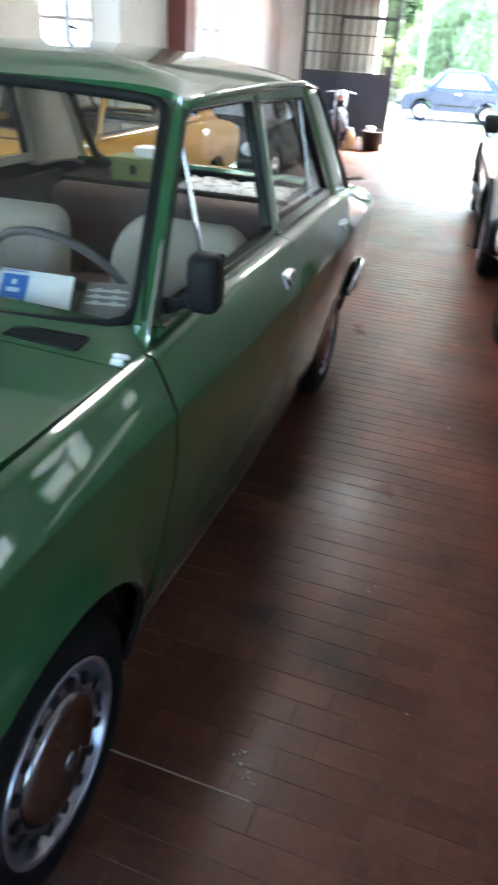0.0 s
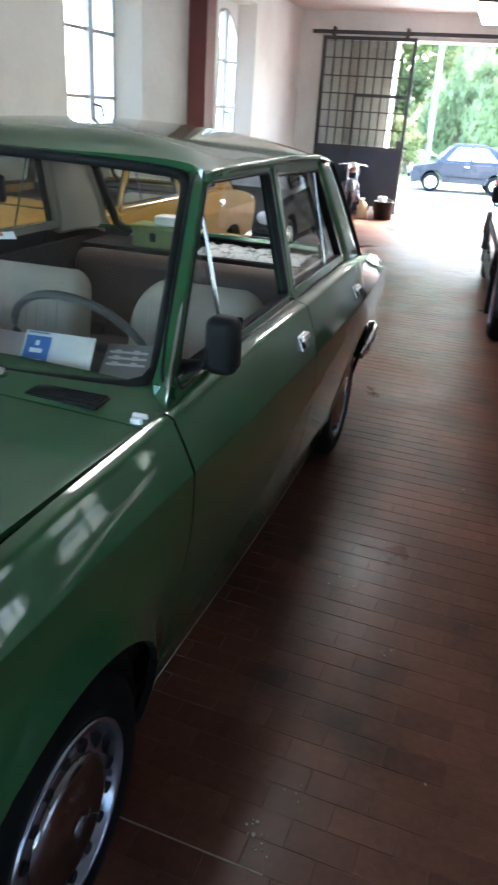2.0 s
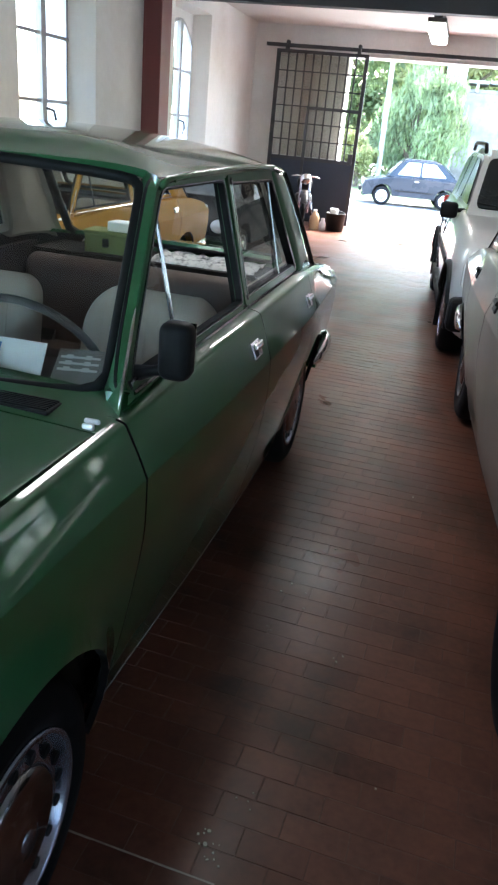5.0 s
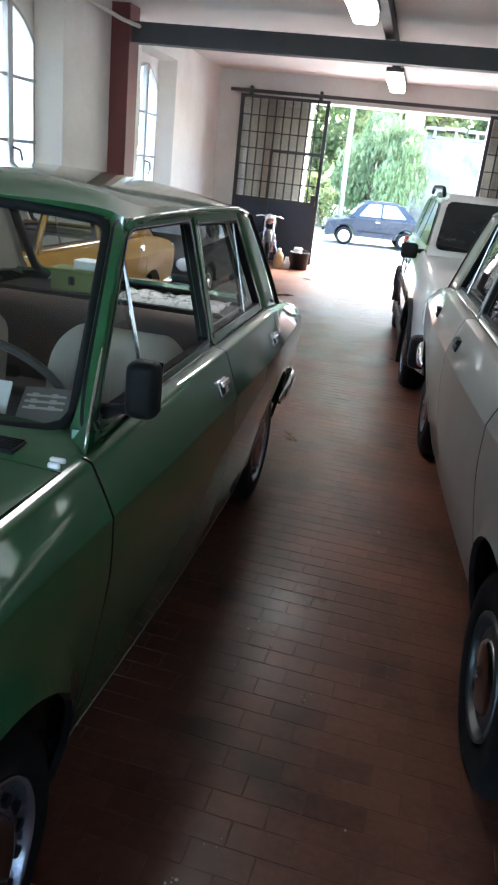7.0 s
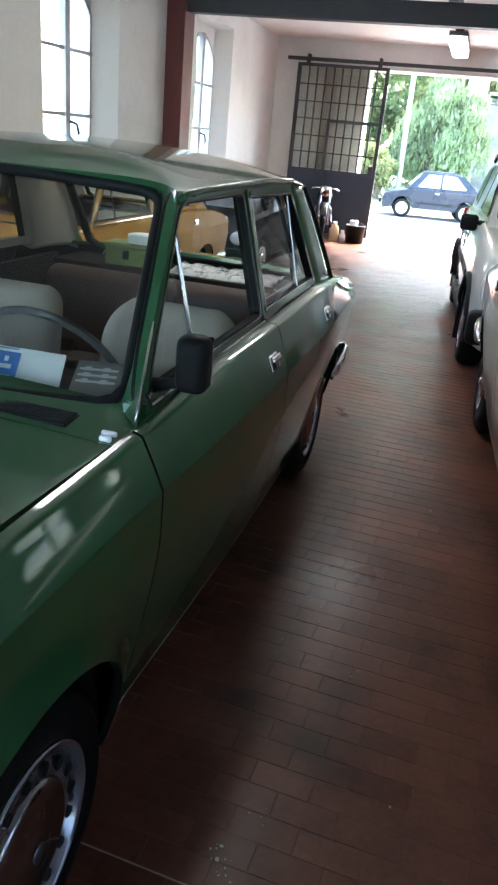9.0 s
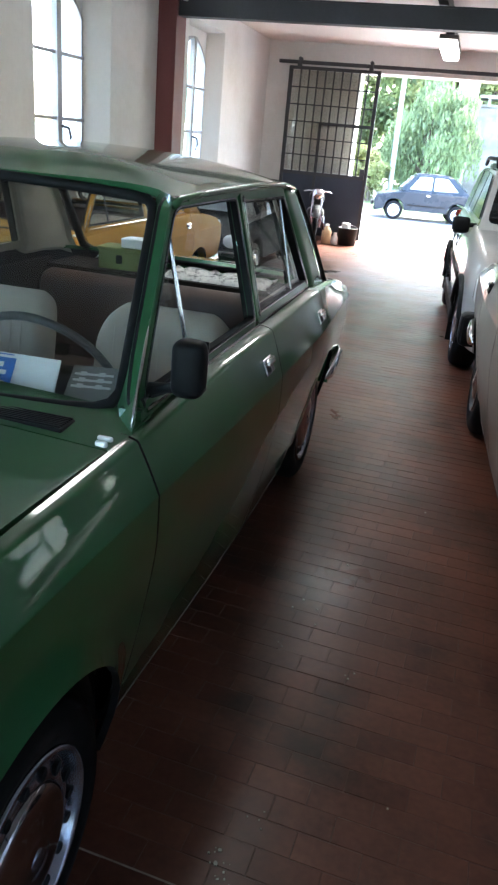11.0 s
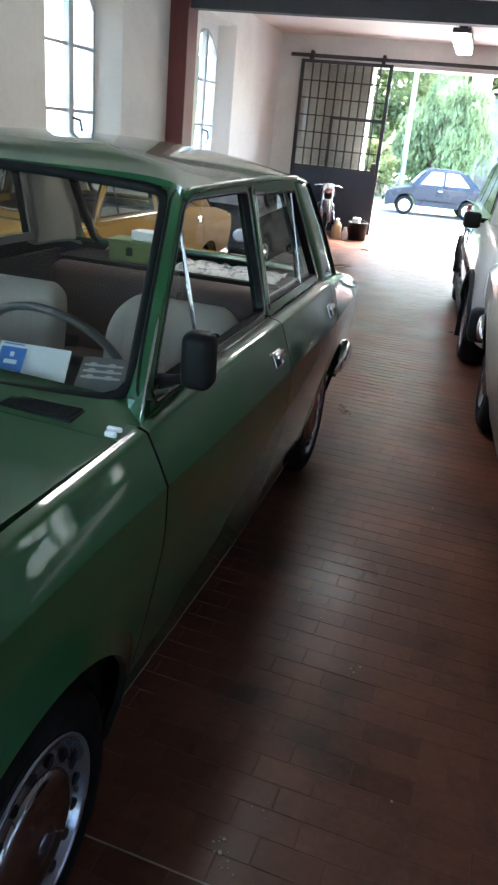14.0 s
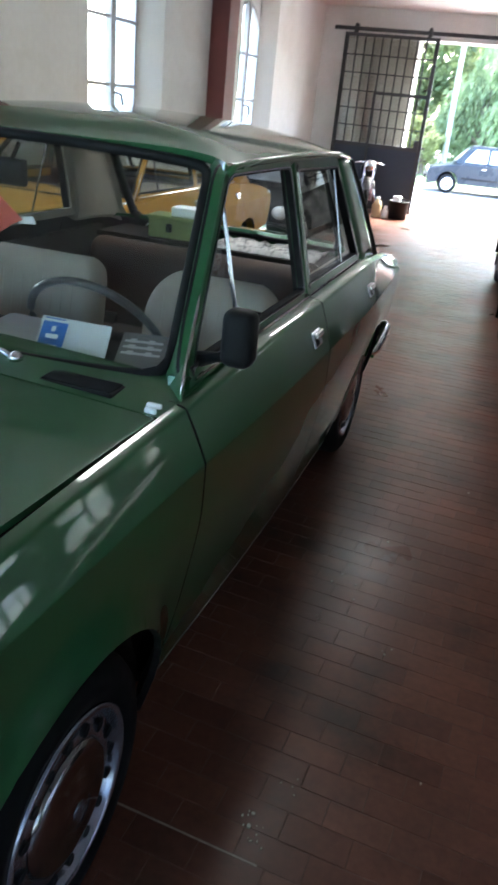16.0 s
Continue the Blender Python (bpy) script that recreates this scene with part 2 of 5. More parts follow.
def ring(name, outline, width, material, parent, to3d, depth=0.02, label=""):
    """A frame of even width just inside a flat outline, mapped into space by to3d(y, z, out)."""
    n = len(outline)
    c = Vector((sum(p[0] for p in outline) / n, sum(p[1] for p in outline) / n))
    inner = []
    pts = [Vector(p) for p in outline]
    area = sum(pts[i].x * pts[(i + 1) % n].y - pts[(i + 1) % n].x * pts[i].y for i in range(n))
    sg = 1 if area > 0 else -1
    for i in range(n):
        a, b, d = pts[i - 1], pts[i], pts[(i + 1) % n]
        e0, e1 = (b - a).normalized(), (d - b).normalized()
        n0, n1 = Vector((-e0.y, e0.x)) * sg, Vector((-e1.y, e1.x)) * sg
        m = (n0 + n1)
        m = m / max(0.3, m.dot(n0))
        inner.append(b + m * width)
    bm = bmesh.new()
    V = [[bm.verts.new(to3d(p.x, p.y, o)) for p in q] for o in (0, -depth) for q in (pts, inner)]
    fs = []
    for i in range(n):
        j = (i + 1) % n
        for A, B in ((V[0], V[1]), (V[1], V[3]), (V[3], V[2]), (V[2], V[0])):
            fs.append(bm.faces.new((A[i], A[j], B[j], B[i])))
    bmesh.ops.recalc_face_normals(bm, faces=fs)
    return part(name, bm, material, parent, label), [(p.x, p.y) for p in inner]


def pane(name, outline, material, parent, to3d, out=-0.01):
    bm = bmesh.new()
    bm.faces.new([bm.verts.new(to3d(y, z, out)) for y, z in outline])
    ob = part(name, bm, material, parent)
    ob.visible_shadow = False
    return ob


def rounded(pts, r, n=4):
    """Round the corners of a flat outline."""
    out = []
    k = len(pts)
    for i in range(k):
        a, b, c = Vector(pts[i - 1]), Vector(pts[i]), Vector(pts[(i + 1) % k])
        e0, e1 = (a - b), (c - b)
        q = min(r, e0.length * 0.45, e1.length * 0.45)
        p0, p1 = b + e0.normalized() * q, b + e1.normalized() * q
        for j in range(n + 1):
            t = j / n
            out.append(tuple(p0 * (1 - t) ** 2 + b * 2 * t * (1 - t) + p1 * t ** 2))
    return out


def cushion(bm, x0, x1, y0, y1, z0, z1, r=0.05, lean=0.0):
    """A padded block; lean shifts its top rearwards."""
    tmp = boxed(x0, x1, y0, y1, z0, z1, min(r, (y1 - y0) * 0.45, (x1 - x0) * 0.45, (z1 - z0) * 0.45), 4)
    for v in tmp.verts:
        v.co.y += lean * (v.co.z - z0)
    me = bpy.data.meshes.new("tmp")
    tmp.to_mesh(me)
    tmp.free()
    bm.from_mesh(me)
    bpy.data.meshes.remove(me)
    return bm


def lathe_at(c, r, depth=0.04, axis=1):
    """A domed disc at c that looks along y (1) or z (2)."""
    bm = bmesh.new()
    n = 24
    sgn = -1 if axis == 1 else 1
    prof = [(0.0, r), (depth * 0.5, r * 0.96), (depth * 0.85, r * 0.6), (depth, 0.001)]
    rings = []
    for a, q in prof:
        rings.append([bm.verts.new((c[0] + q * math.cos(2 * math.pi * k / n), c[1] + (sgn * a if axis == 1 else q * math.sin(2 * math.pi * k / n)), c[2] + (a if axis == 2 else q * math.sin(2 * math.pi * k / n)))) for k in range(n)])
    fs = []
    for A, B in zip(rings, rings[1:]):
        for k in range(n):
            fs.append(bm.faces.new((A[k], A[(k + 1) % n], B[(k + 1) % n], B[k])))
    fs.append(bm.faces.new(rings[0][::-1]))
    bmesh.ops.recalc_face_normals(bm, faces=fs)
    return bm


# ---- windows, posts, beams, lamps ----
def win_outline(c, half, z0, zs, rise, n=10):
    pts = [(c - half, z0), (c + half, z0)]
    for i in range(n + 1):
        y = c + half - 2 * half * i / n
        pts.append((y, zs + rise * (1 - ((y - c) / half) ** 2)))
    return pts


FRAME_GREY = surface("grey_window_paint", (0.34, 0.34, 0.35), 0.5, var=0.12, scale=6, fine=60)


def arched_window(name, x_in, side, c, half_in, half_out, z0, zs, rise, bars, cols, handle=True):
    """Iron-framed arched window in a splayed reveal; side -1: the west wall, +1: the east wall."""
    xg = x_in + side * 0.2
    top = empty(name)
    tagged(top, "arched iron-framed window with white panes in a splayed plaster reveal", "window", kind="structure")
    a = win_outline(c, half_in, z0 - 0.1, 2.86, 0.0) if side < 0 else win_outline(c, half_in, z0 - 0.1, zs, rise + 0.02)
    b = win_outline(c, half_out, z0, zs, rise)
    back = win_outline(c, half_out, z0, 2.82, 0.0) if side < 0 else b
    bm = bmesh.new()
    va = [bm.verts.new((x_in + side * 0.0, *p)) for p in a]
    vb = [bm.verts.new((xg, *p)) for p in back]
    n = len(a)
    fs = [bm.faces.new((va[i], va[(i + 1) % n], vb[(i + 1) % n], vb[i])) for i in range(n)]
    part("window_reveal", bm, REVEAL, top)
    to3 = lambda y, z, o: (xg - side * (0.01 + o), y, z)
    _, inner = ring("window_frame", b, 0.035, FRAME_GREY, top, to3, 0.05)
    part("mullion", boxed(min(xg - side * 0.035, xg + side * 0.03), max(xg - side * 0.035, xg + side * 0.03), c - 0.042, c + 0.042, z0 + 0.02, zs + rise - 0.01), FRAME_GREY, top)
    for z in bars:
        part("glazing_bar", boxed(min(xg - side * 0.02, xg + side * 0.01), max(xg - side * 0.02, xg + side * 0.01), c - half_out, c + half_out, z - 0.015, z + 0.015), FRAME_GREY, top)
    for k in range(1, cols):
        if cols % 2 == 0 and k == cols // 2:
            continue
        y = c - half_out + 2 * half_out * k / cols
        part("glazing_bar", boxed(min(xg - side * 0.02, xg + side * 0.01), max(xg - side * 0.02, xg + side * 0.01), y - 0.011, y + 0.011, z0, zs + rise * 0.8), FRAME_GREY, top)
    zz = [z0] + list(bars) + [zs + rise]
    for sgn in (-1, 1):
        for z1, z2 in zip(zz, zz[1:]):
            y1, y2 = (c, c + sgn * half_out)
            pts = [(min(y1, y2), z1), (max(y1, y2), z1), (max(y1, y2), min(z2, zs + 0.05)), (min(y1, y2), min(z2, zs + 0.05))] if z2 > zs else [(min(y1, y2), z1), (max(y1, y2), z1), (max(y1, y2), z2), (min(y1, y2), z2)]
            if z2 > zs:
                pts = [(c, z1), (c + sgn * half_out, z1)] + [(c + sgn * half_out * (1 - k / 5), zs + rise * (1 - (1 - k / 5) ** 2)) for k in range(6)]
            q = pane("pane", pts, PANE if side < 0 else DIM_PANE, top, lambda y, z, o: (xg + o, y, z), 0.0)
            q.visible_shadow = side > 0
    if handle:
        tube(bm := bmesh.new(), [(xg - side * 0.04, c + 0.01, bars[0] - 0.06), (xg - side * 0.09, c + 0.06, bars[0] - 0.08), (xg - side * 0.09, c + 0.1, bars[0] - 0.16), (xg - side * 0.06, c + 0.1, bars[0] - 0.24)], 0.013, 8)
        part("window_handle", bm, GATE_IRON, top, smooth=True)
    return top


for k, c in enumerate((-1.2, 2.4, 6.0, 9.6)):
    arched_window("window_%d" % (k + 1), XL, -1, c, 0.72, 0.5, 1.0, 2.45, 0.27, (1.54, 2.1), 2)
for k, c in enumerate(EAST):
    arched_window("window_%d" % (k + 5), XR, 1, c, 0.95, 0.75, 1.0, 2.45, 0.3, (1.4, 1.8, 2.2), 4, handle=False)

# glazing of the added end-wall openings; only the first is left clear
for k, (a, b) in enumerate(SOUTH_ADDED):
    w = tagged(empty("window_%d" % (k + 11)), "iron-framed window, unseen, added in the end wall to light the cars", "window", kind="structure")
    fr = bmesh.new()
    for p, q, c, d in ((a, a + 0.05, 0.6, 2.95), (b - 0.05, b, 0.6, 2.95), (a + 0.05, b - 0.05, 0.6, 0.65), (a + 0.05, b - 0.05, 2.9, 2.95)):
        box(fr, p, q, YB - 0.25, YB - 0.2, c, d)
    part("window_frame", fr, FRAME_GREY, w)
    for i in range(1, 4):
        part("glazing_bar", boxed(a + (b - a) * i / 4 - 0.012, a + (b - a) * i / 4 + 0.012, YB - 0.24, YB - 0.21, 0.65, 2.9), FRAME_GREY, w)
        part("glazing_bar", boxed(a + 0.05, b - 0.05, YB - 0.235, YB - 0.215, 0.6 + 2.35 * i / 4 - 0.012, 0.6 + 2.35 * i / 4 + 0.012), FRAME_GREY, w)
    q = part("pane", boxed(a + 0.05, b - 0.05, YB - 0.227, YB - 0.223, 0.65, 2.9), PANE if a < -1 else HALF_DIM_PANE, w)
    q.visible_shadow = a > -1

for y in (-1.1, 3.4, 7.9):
    bm = bmesh.new()
    box(bm, XL, XL + 0.02, y, y + 0.3, 0, ZC + 0.2)
    box(bm, XL + 0.02, XL + 0.22, y, y + 0.3, 0, ZC + 0.2, 0.006)
    tagged(obj("post", bm, RED_PAINT), "dark red painted steel post against the wall", "post", "roof posts", "structure")
    bm = bmesh.new()
    z0, z1 = 2.72, 2.93
    box(bm, XL + 0.22, XR, y + 0.05, y + 0.21, z0, z0 + 0.018)
    box(bm, XL + 0.22, XR, y + 0.05, y + 0.21, z1 - 0.018, z1)
    box(bm, XL + 0.22, XR, y + 0.12, y + 0.132, z0 + 0.018, z1 - 0.018)
    box(bm, XL + 0.22, XR, y + 0.06, y + 0.066, z0 + 0.018, z1 - 0.018)
    tagged(obj("beam", bm, BEAM_PAINT), "dark painted steel cross beam under the ceiling", "beam", "cross beams", "structure")
for x in (0.63,):
    tagged(obj("joist", boxed(x, x + 0.1, YB, YG, 2.95, ZC), BEAM_PAINT), "dark steel joist carrying the lamps", "joist", kind="structure")
tube(bm := bmesh.new(), [(XL + 0.03, 7.2, 2.98), (XL + 0.2, 7.7, 2.9), (XL + 0.45, 8.3, 2.86), (XL + 0.5, 9.2, 2.9)], 0.022, 8)
tagged(obj("conduit", bm, REVEAL), "pale plastic conduit round the post head", "conduit", kind="structure")

LAMP_WHITE = lamp_glow("lamp_diffuser", (1.0, 0.98, 0.94), 0.8)


def batten_lamp(x, y0, y1, hung=2.952):
    lamp = empty("ceiling_lamp", pose(x, 0, 0), label="lit white fluorescent batten lamp under the ceiling", category="lamp", group="ceiling lamps")
    part("housing", boxed(-0.11, 0.11, y0 - 0.02, y1 + 0.02, 2.79, 2.84, 0.01), surface("lamp_housing", (0.12, 0.12, 0.12), 0.5, var=0.1), lamp)
    part("diffuser", boxed(-0.1, 0.1, y0, y1, 2.70, 2.79, 0.03, 3), LAMP_WHITE, lamp, "glowing white diffuser", smooth=True)
    for y in (y0 + 0.15, y1 - 0.3):
        part("bracket", boxed(-0.05, 0.05, y, y + 0.15, 2.84, hung, 0.004), BEAM_PAINT, lamp)


batten_lamp(0.3, 2.0, 3.35, ZC)
batten_lamp(0.6, 4.7, 5.95)
batten_lamp(0.72, 9.15, 10.45)

# north wall: sliding gates on their rail
tagged(obj("gate_rail", boxed(-2.2, XR - 0.05, 12.62, 12.66, 2.755, 2.81), GATE_IRON), "dark iron gate rail over the gateway", "rail", kind="structure")


GATE_PANE = glass("dusty_gate_pane", (0.82, 0.82, 0.78))


def gate(name, x0, x1, label, wicket):
    g = empty(name, label=label, category="gate")
    y0, y1, zt, zp = 12.58, 12.63, 2.72, 1.05
    fr = bmesh.new()
    for a, b, c, d in ((x0, x0 + 0.06, 0.02, zt), (x1 - 0.06, x1, 0.02, zt), (x0 + 0.06, x1 - 0.06, zt - 0.05, zt), (x0 + 0.06, x1 - 0.06, 0.02, 0.08), (x0 + 0.06, x1 - 0.06, zp - 0.03, zp + 0.03)):
        box(fr, a, b, y0, y1, c, d)
    part("gate_frame", fr, GATE_IRON, g)
    part("lower_panel", boxed(x0 + 0.06, x1 - 0.06, y0 + 0.015, y0 + 0.03, 0.08, zp - 0.03), surface(name + "_sheet_iron", (0.022, 0.03, 0.05), 0.6, var=0.2, scale=2, fine=30), g, "dark sheet-iron lower panel")
    cols, rows = 10, 6
    w = (x1 - x0 - 0.12) / cols
    h = (zt - 0.05 - zp - 0.03) / rows
    for k in range(1, cols):
        x = x0 + 0.06 + k * w
        part("glazing_bar", boxed(x - 0.011, x + 0.011, y0 + 0.01, y1 - 0.012, zp + 0.03, zt - 0.05), GATE_IRON, g)
    for k in range(1, rows):
        z = zp + 0.03 + k * h
        part("glazing_bar", boxed(x0 + 0.06, x1 - 0.06, y0 + 0.008, y1 - 0.016, z - 0.009, z + 0.009), GATE_IRON, g)
    for i in range(cols):
        for k in range(rows):
            bm = boxed(x0 + 0.06 + i * w + 0.011, x0 + 0.06 + (i + 1) * w - 0.011, y0 + 0.022, y0 + 0.026, zp + 0.03 + k * h + 0.009, zp + 0.03 + (k + 1) * h - 0.009)
            q = part("pane", bm, GATE_PANE, g)
            q.visible_shadow = False
    if wicket:
        a, b, t = x0 + 0.06 + 4 * w - 0.025, x1 - 0.01, zp + 0.03 + 3 * h
        wf = bmesh.new()
        for p, q, c, d in ((a, a + 0.05, 0.05, t), (a, b, t - 0.04, t + 0.01)):
            box(wf, p, q, y0 - 0.012, y0, c, d)
        wk = part("wicket_frame", wf, GATE_IRON, g)
        part("latch", boxed(b - 0.12, b - 0.04, y0 - 0.04, y0 - 0.012, 1.02, 1.2, 0.006), GATE_IRON, wk)
    for x in (x0 + 0.14, x1 - 0.2):
        hb = boxed(x, x + 0.06, y0 - 0.012, y1 + 0.02, zt, 2.80, 0.006)
        hg = part("hanger", hb, GATE_IRON, g)
        tube(rb := bmesh.new(), [(x + 0.03, 12.60, 2.83), (x + 0.03, 12.68, 2.83)], 0.03, 14)
        part("roller", rb, GATE_IRON, hg)
    return g


gate("sliding_gate", -2.0, -0.455, "open black iron sliding gate with small glass panes", True)
gate("sliding_gate", 2.16, 3.7, "open black iron sliding gate with small glass panes", False)

# ---- yard and distance ----
GRASS = surface("rough_grass", (0.07, 0.11, 0.03), 0.95, var=0.4, scale=1.5, fine=30, bump=0.02)
STONE = surface("old_rendered_stone", (0.24, 0.225, 0.205), 0.95, var=0.3, scale=1.2, fine=8, bump=0.02, second=(0.1, 0.093, 0.083), mix_scale=0.8)
WHITE_WALL = surface("white_render", (0.45, 0.44, 0.42), 0.9, var=0.06, scale=1, fine=12, bump=0.004)
CONCRETE = surface("pale_concrete", (0.3, 0.295, 0.28), 0.9, var=0.12, scale=2, fine=20, bump=0.006)
BARK = surface("bark", (0.13, 0.1, 0.075), 0.95, var=0.3, scale=6, fine=40, bump=0.02)


def leaf_material(name, base):
    """Leaves that also let light through."""
    m = surface(name, base, 0.55, var=0.35, scale=1.3, fine=9)
    nd, ln = m.node_tree.nodes, m.node_tree.links
    b = nd["Principled BSDF"]
    tr = nd.new("ShaderNodeBsdfTranslucent")
    ln.new(b.inputs["Base Color"].links[0].from_socket, tr.inputs["Color"])
    mx = nd.new("ShaderNodeMixShader")
    mx.inputs[0].default_value = 0.5
    ln.new(b.outputs[0], mx.inputs[1])
    ln.new(tr.outputs[0], mx.inputs[2])
    ln.new(mx.outputs[0], nd["Material Output"].inputs[0])
    return m


LEAF = [leaf_material("leaf_%d" % k, c) for k, c in enumerate(((0.17, 0.225, 0.1), (0.25, 0.275, 0.115), (0.21, 0.27, 0.13)))]


def ground_z(y):
    return -0.02 - 0.29 * smooth(13.2, 21, y)


bm = bmesh.new()
ys = [YG, 13.2, 14, 15.5, 17, 18.5, 20, 21, 23, 26, 40, 80, 300, 900]
rows = [[bm.verts.new((x, y, ground_z(y) if y > YG else -0.014)) for x in (-900, -60, -20, -8, -2, 2, 8, 20, 60, 900)] for y in ys]
for a, b in zip(rows, rows[1:]):
    for i in range(9):
        bm.faces.new((a[i], a[i + 1], b[i + 1], b[i]))
tagged(obj("ground", bm, ASPHALT), "pale sunlit concrete yard outside the gateway", "yard", kind="structure")
bm = bmesh.new()
box(bm, -900, 900, -900, YB - WALL, -0.3, -0.02)
box(bm, -900, XL - WALL, YB - WALL, YG, -0.3, -0.02)
box(bm, XR + WALL, 900, YB - WALL, YG, -0.3, -0.02)
tagged(obj("ground_around", bm, ASPHALT), "pale concrete ground round the hall", "yard", kind="structure")
bm = bmesh.new()
nx = 60
rows = [[bm.verts.new((-30 + i, y, -0.31 + (0.06 + 0.12 * random.random()) * (0 < j < 5))) for i in range(nx + 1)] for j, y in enumerate((23.6, 24.2, 25.5, 27, 29, 33))]
for a, b in zip(rows, rows[1:]):
    for i in range(nx):
        bm.faces.new((a[i], a[i + 1], b[i + 1], b[i]))
tagged(obj("verge", bm, GRASS), "green grass verge at the yard's far edge", "grass", kind="stuff")


def leaves(name, clumps, per, size, material, parent, droop=0.0, seed=1):
    """A crown of many small leaves in loose clumps."""
    rng = np.random.default_rng(seed)
    verts, faces = [], []
    for cx, cy, cz, r in clumps:
        d = rng.normal(size=(per, 3))
        d /= np.linalg.norm(d, axis=1)[:, None]
        p = np.array([cx, cy, cz]) + d * (r * rng.uniform(0.25, 1.0, per) ** 0.6)[:, None] * np.array([1, 1, 0.85])
        p[:, 2] -= droop * rng.uniform(0, 1, per) ** 2
        a = rng.normal(size=(per, 3))
        a /= np.linalg.norm(a, axis=1)[:, None]
        b = np.cross(a, rng.normal(size=(per, 3)))
        b /= np.linalg.norm(b, axis=1)[:, None]
        if droop:
            a = a * 0.35 + np.array([0, 0, -0.9])
        s = size * rng.uniform(0.6, 1.4, per)[:, None]
        for q, u, v in zip(p, a * s, b * s * 0.42):
            k = len(verts)
            verts += [tuple(q - u), tuple(q + v), tuple(q + u), tuple(q - v)]
            faces.append((k, k + 1, k + 2, k + 3))
    me = bpy.data.meshes.new(name)
    me.from_pydata(verts, [], faces)
    me.materials.append(material)
    ob = new(name, me)
    ob.parent = parent
    return ob


def tree(name, x, y, h, r, leaf, label, droop=0.0, seed=1, low=0.3, n=34, per=170, size=0.11, category="tree"):
    rng = random.Random(seed)
    t = empty(name, label=label, category=category)
    zb = ground_z(y) - 0.04
    bm = bmesh.new()
    top = Vector((x + rng.uniform(-0.3, 0.3), y, zb + h * 0.7))
    tube(bm, [(x, y, zb), (x + 0.08, y, zb + h * 0.25), (x - 0.05, y, zb + h * 0.5), top], [0.16, 0.12, 0.09, 0.04], 8)
    part("trunk", bm, BARK, t)
    clumps = []
    for k in range(n):
        a = rng.uniform(0, 2 * math.pi)
        zz = zb + h * (low + (1 - low) * rng.random())
        rel = (zz - zb) / h
        rr = r * math.sqrt(max(0.05, 1 - ((rel - 0.55) / 0.6) ** 2)) * rng.uniform(0.25, 1.0)
        cx, cy = x + rr * math.cos(a), y + rr * math.sin(a) * 0.7
        clumps.append((cx, cy, zz, rng.uniform(0.3, 0.62) * r * 0.5))
        if k % 4 == 0:
            lb = bmesh.new()
            st = zb + min(h * 0.6, max(0.4, (zz - zb) * 0.6))
            tube(lb, [(x, y, st), ((x + cx) / 2, (y + cy) / 2, (st + zz) / 2 + 0.1), (cx, cy, zz)], [0.06, 0.04, 0.015], 6)
            part("limb", lb, BARK, t)
    leaves("crown", clumps, per, size, leaf, t, droop, seed)
    return t


tree("willow", -0.5, 28.5, 4.2, 1.7, LEAF[2], "drooping light green willow behind the parked car", droop=1.3, seed=3, low=0.2, n=50, per=420, size=0.085)
tree("broadleaf_tree", 0.2, 32.5, 8.2, 3.0, LEAF[1], "yellowish green broadleaf tree in bright light", seed=5, low=0.15, n=60, per=200, size=0.16)
tree("broadleaf_tree", -4.2, 32.0, 7.5, 3.0, LEAF[0], "green broadleaf tree in bright light", seed=8, low=0.08, n=60, per=200, size=0.16)
tree("shrub", -2.3, 27.0, 1.9, 1.3, LEAF[1], "pale green shrub at the yard's edge", seed=14, low=0.05, n=22, per=150, size=0.09, category="shrub")
tree("shrub", -4.6, 27.5, 2.4, 1.6, LEAF[0], "green shrub at the yard's edge", seed=17, low=0.05, n=24, per=150, size=0.1, category="shrub")
tree("broadleaf_tree", 5.5, 36.0, 8.5, 3.2, LEAF[0], "green broadleaf tree behind the stone wall", seed=21, low=0.3, n=44, per=170, size=0.17)

tube(bm := bmesh.new(), [(-1.5, 27.6, -0.33), (-1.55, 27.6, 3), (-1.58, 27.6, 7.0)], [0.1, 0.085, 0.06], 12)
tagged(obj("utility_pole", bm, CONCRETE), "pale concrete utility pole among the trees", "pole")
# a far wood closes the horizon, its unseen top added to block low sky
wood = empty("far_wood", label="hazy green woods beyond the yard", category="woods", kind="stuff")
rg = random.Random(4)
leaves("crown", [(rg.uniform(-16, 22), rg.uniform(38, 48), rg.uniform(0.5, 14.0), rg.uniform(1.4, 2.6)) for _ in range(260)], 110, 0.34, LEAF[0], wood, 0, 31)

# ruined outbuilding beside the trees
ruin = empty("outbuilding", label="old pale stone outbuilding with a broken concrete roof edge", category="building")
part("wall", boxed(0.95, 9.0, 30.0, 30.5, -0.4, 3.35, 0.04), STONE, ruin)
part("pier", boxed(0.22, 0.95, 29.8, 30.6, -0.4, 5.2, 0.03), WHITE_WALL, ruin, "white rendered corner pier")
for k in range(7):
    x = 1.05 + k * 0.78
    part("roof_slab", boxed(x, x + 0.72, 29.6, 31.0, 3.62 + 0.02 * math.sin(k * 2.1), 3.72 + 0.02 * math.sin(k * 2.1), 0.01), CONCRETE, ruin)
    part("rafter", boxed(x + 0.3, x + 0.4, 29.7, 31.0, 3.35, 3.62), CONCRETE, ruin)
part("roof_beam", boxed(0.96, 9.0, 30.05, 30.3, 3.351, 3.45), CONCRETE, ruin)


# ---- floor tiles ----
TW, TD, JOINT = 0.158, 0.0785, 0.0024


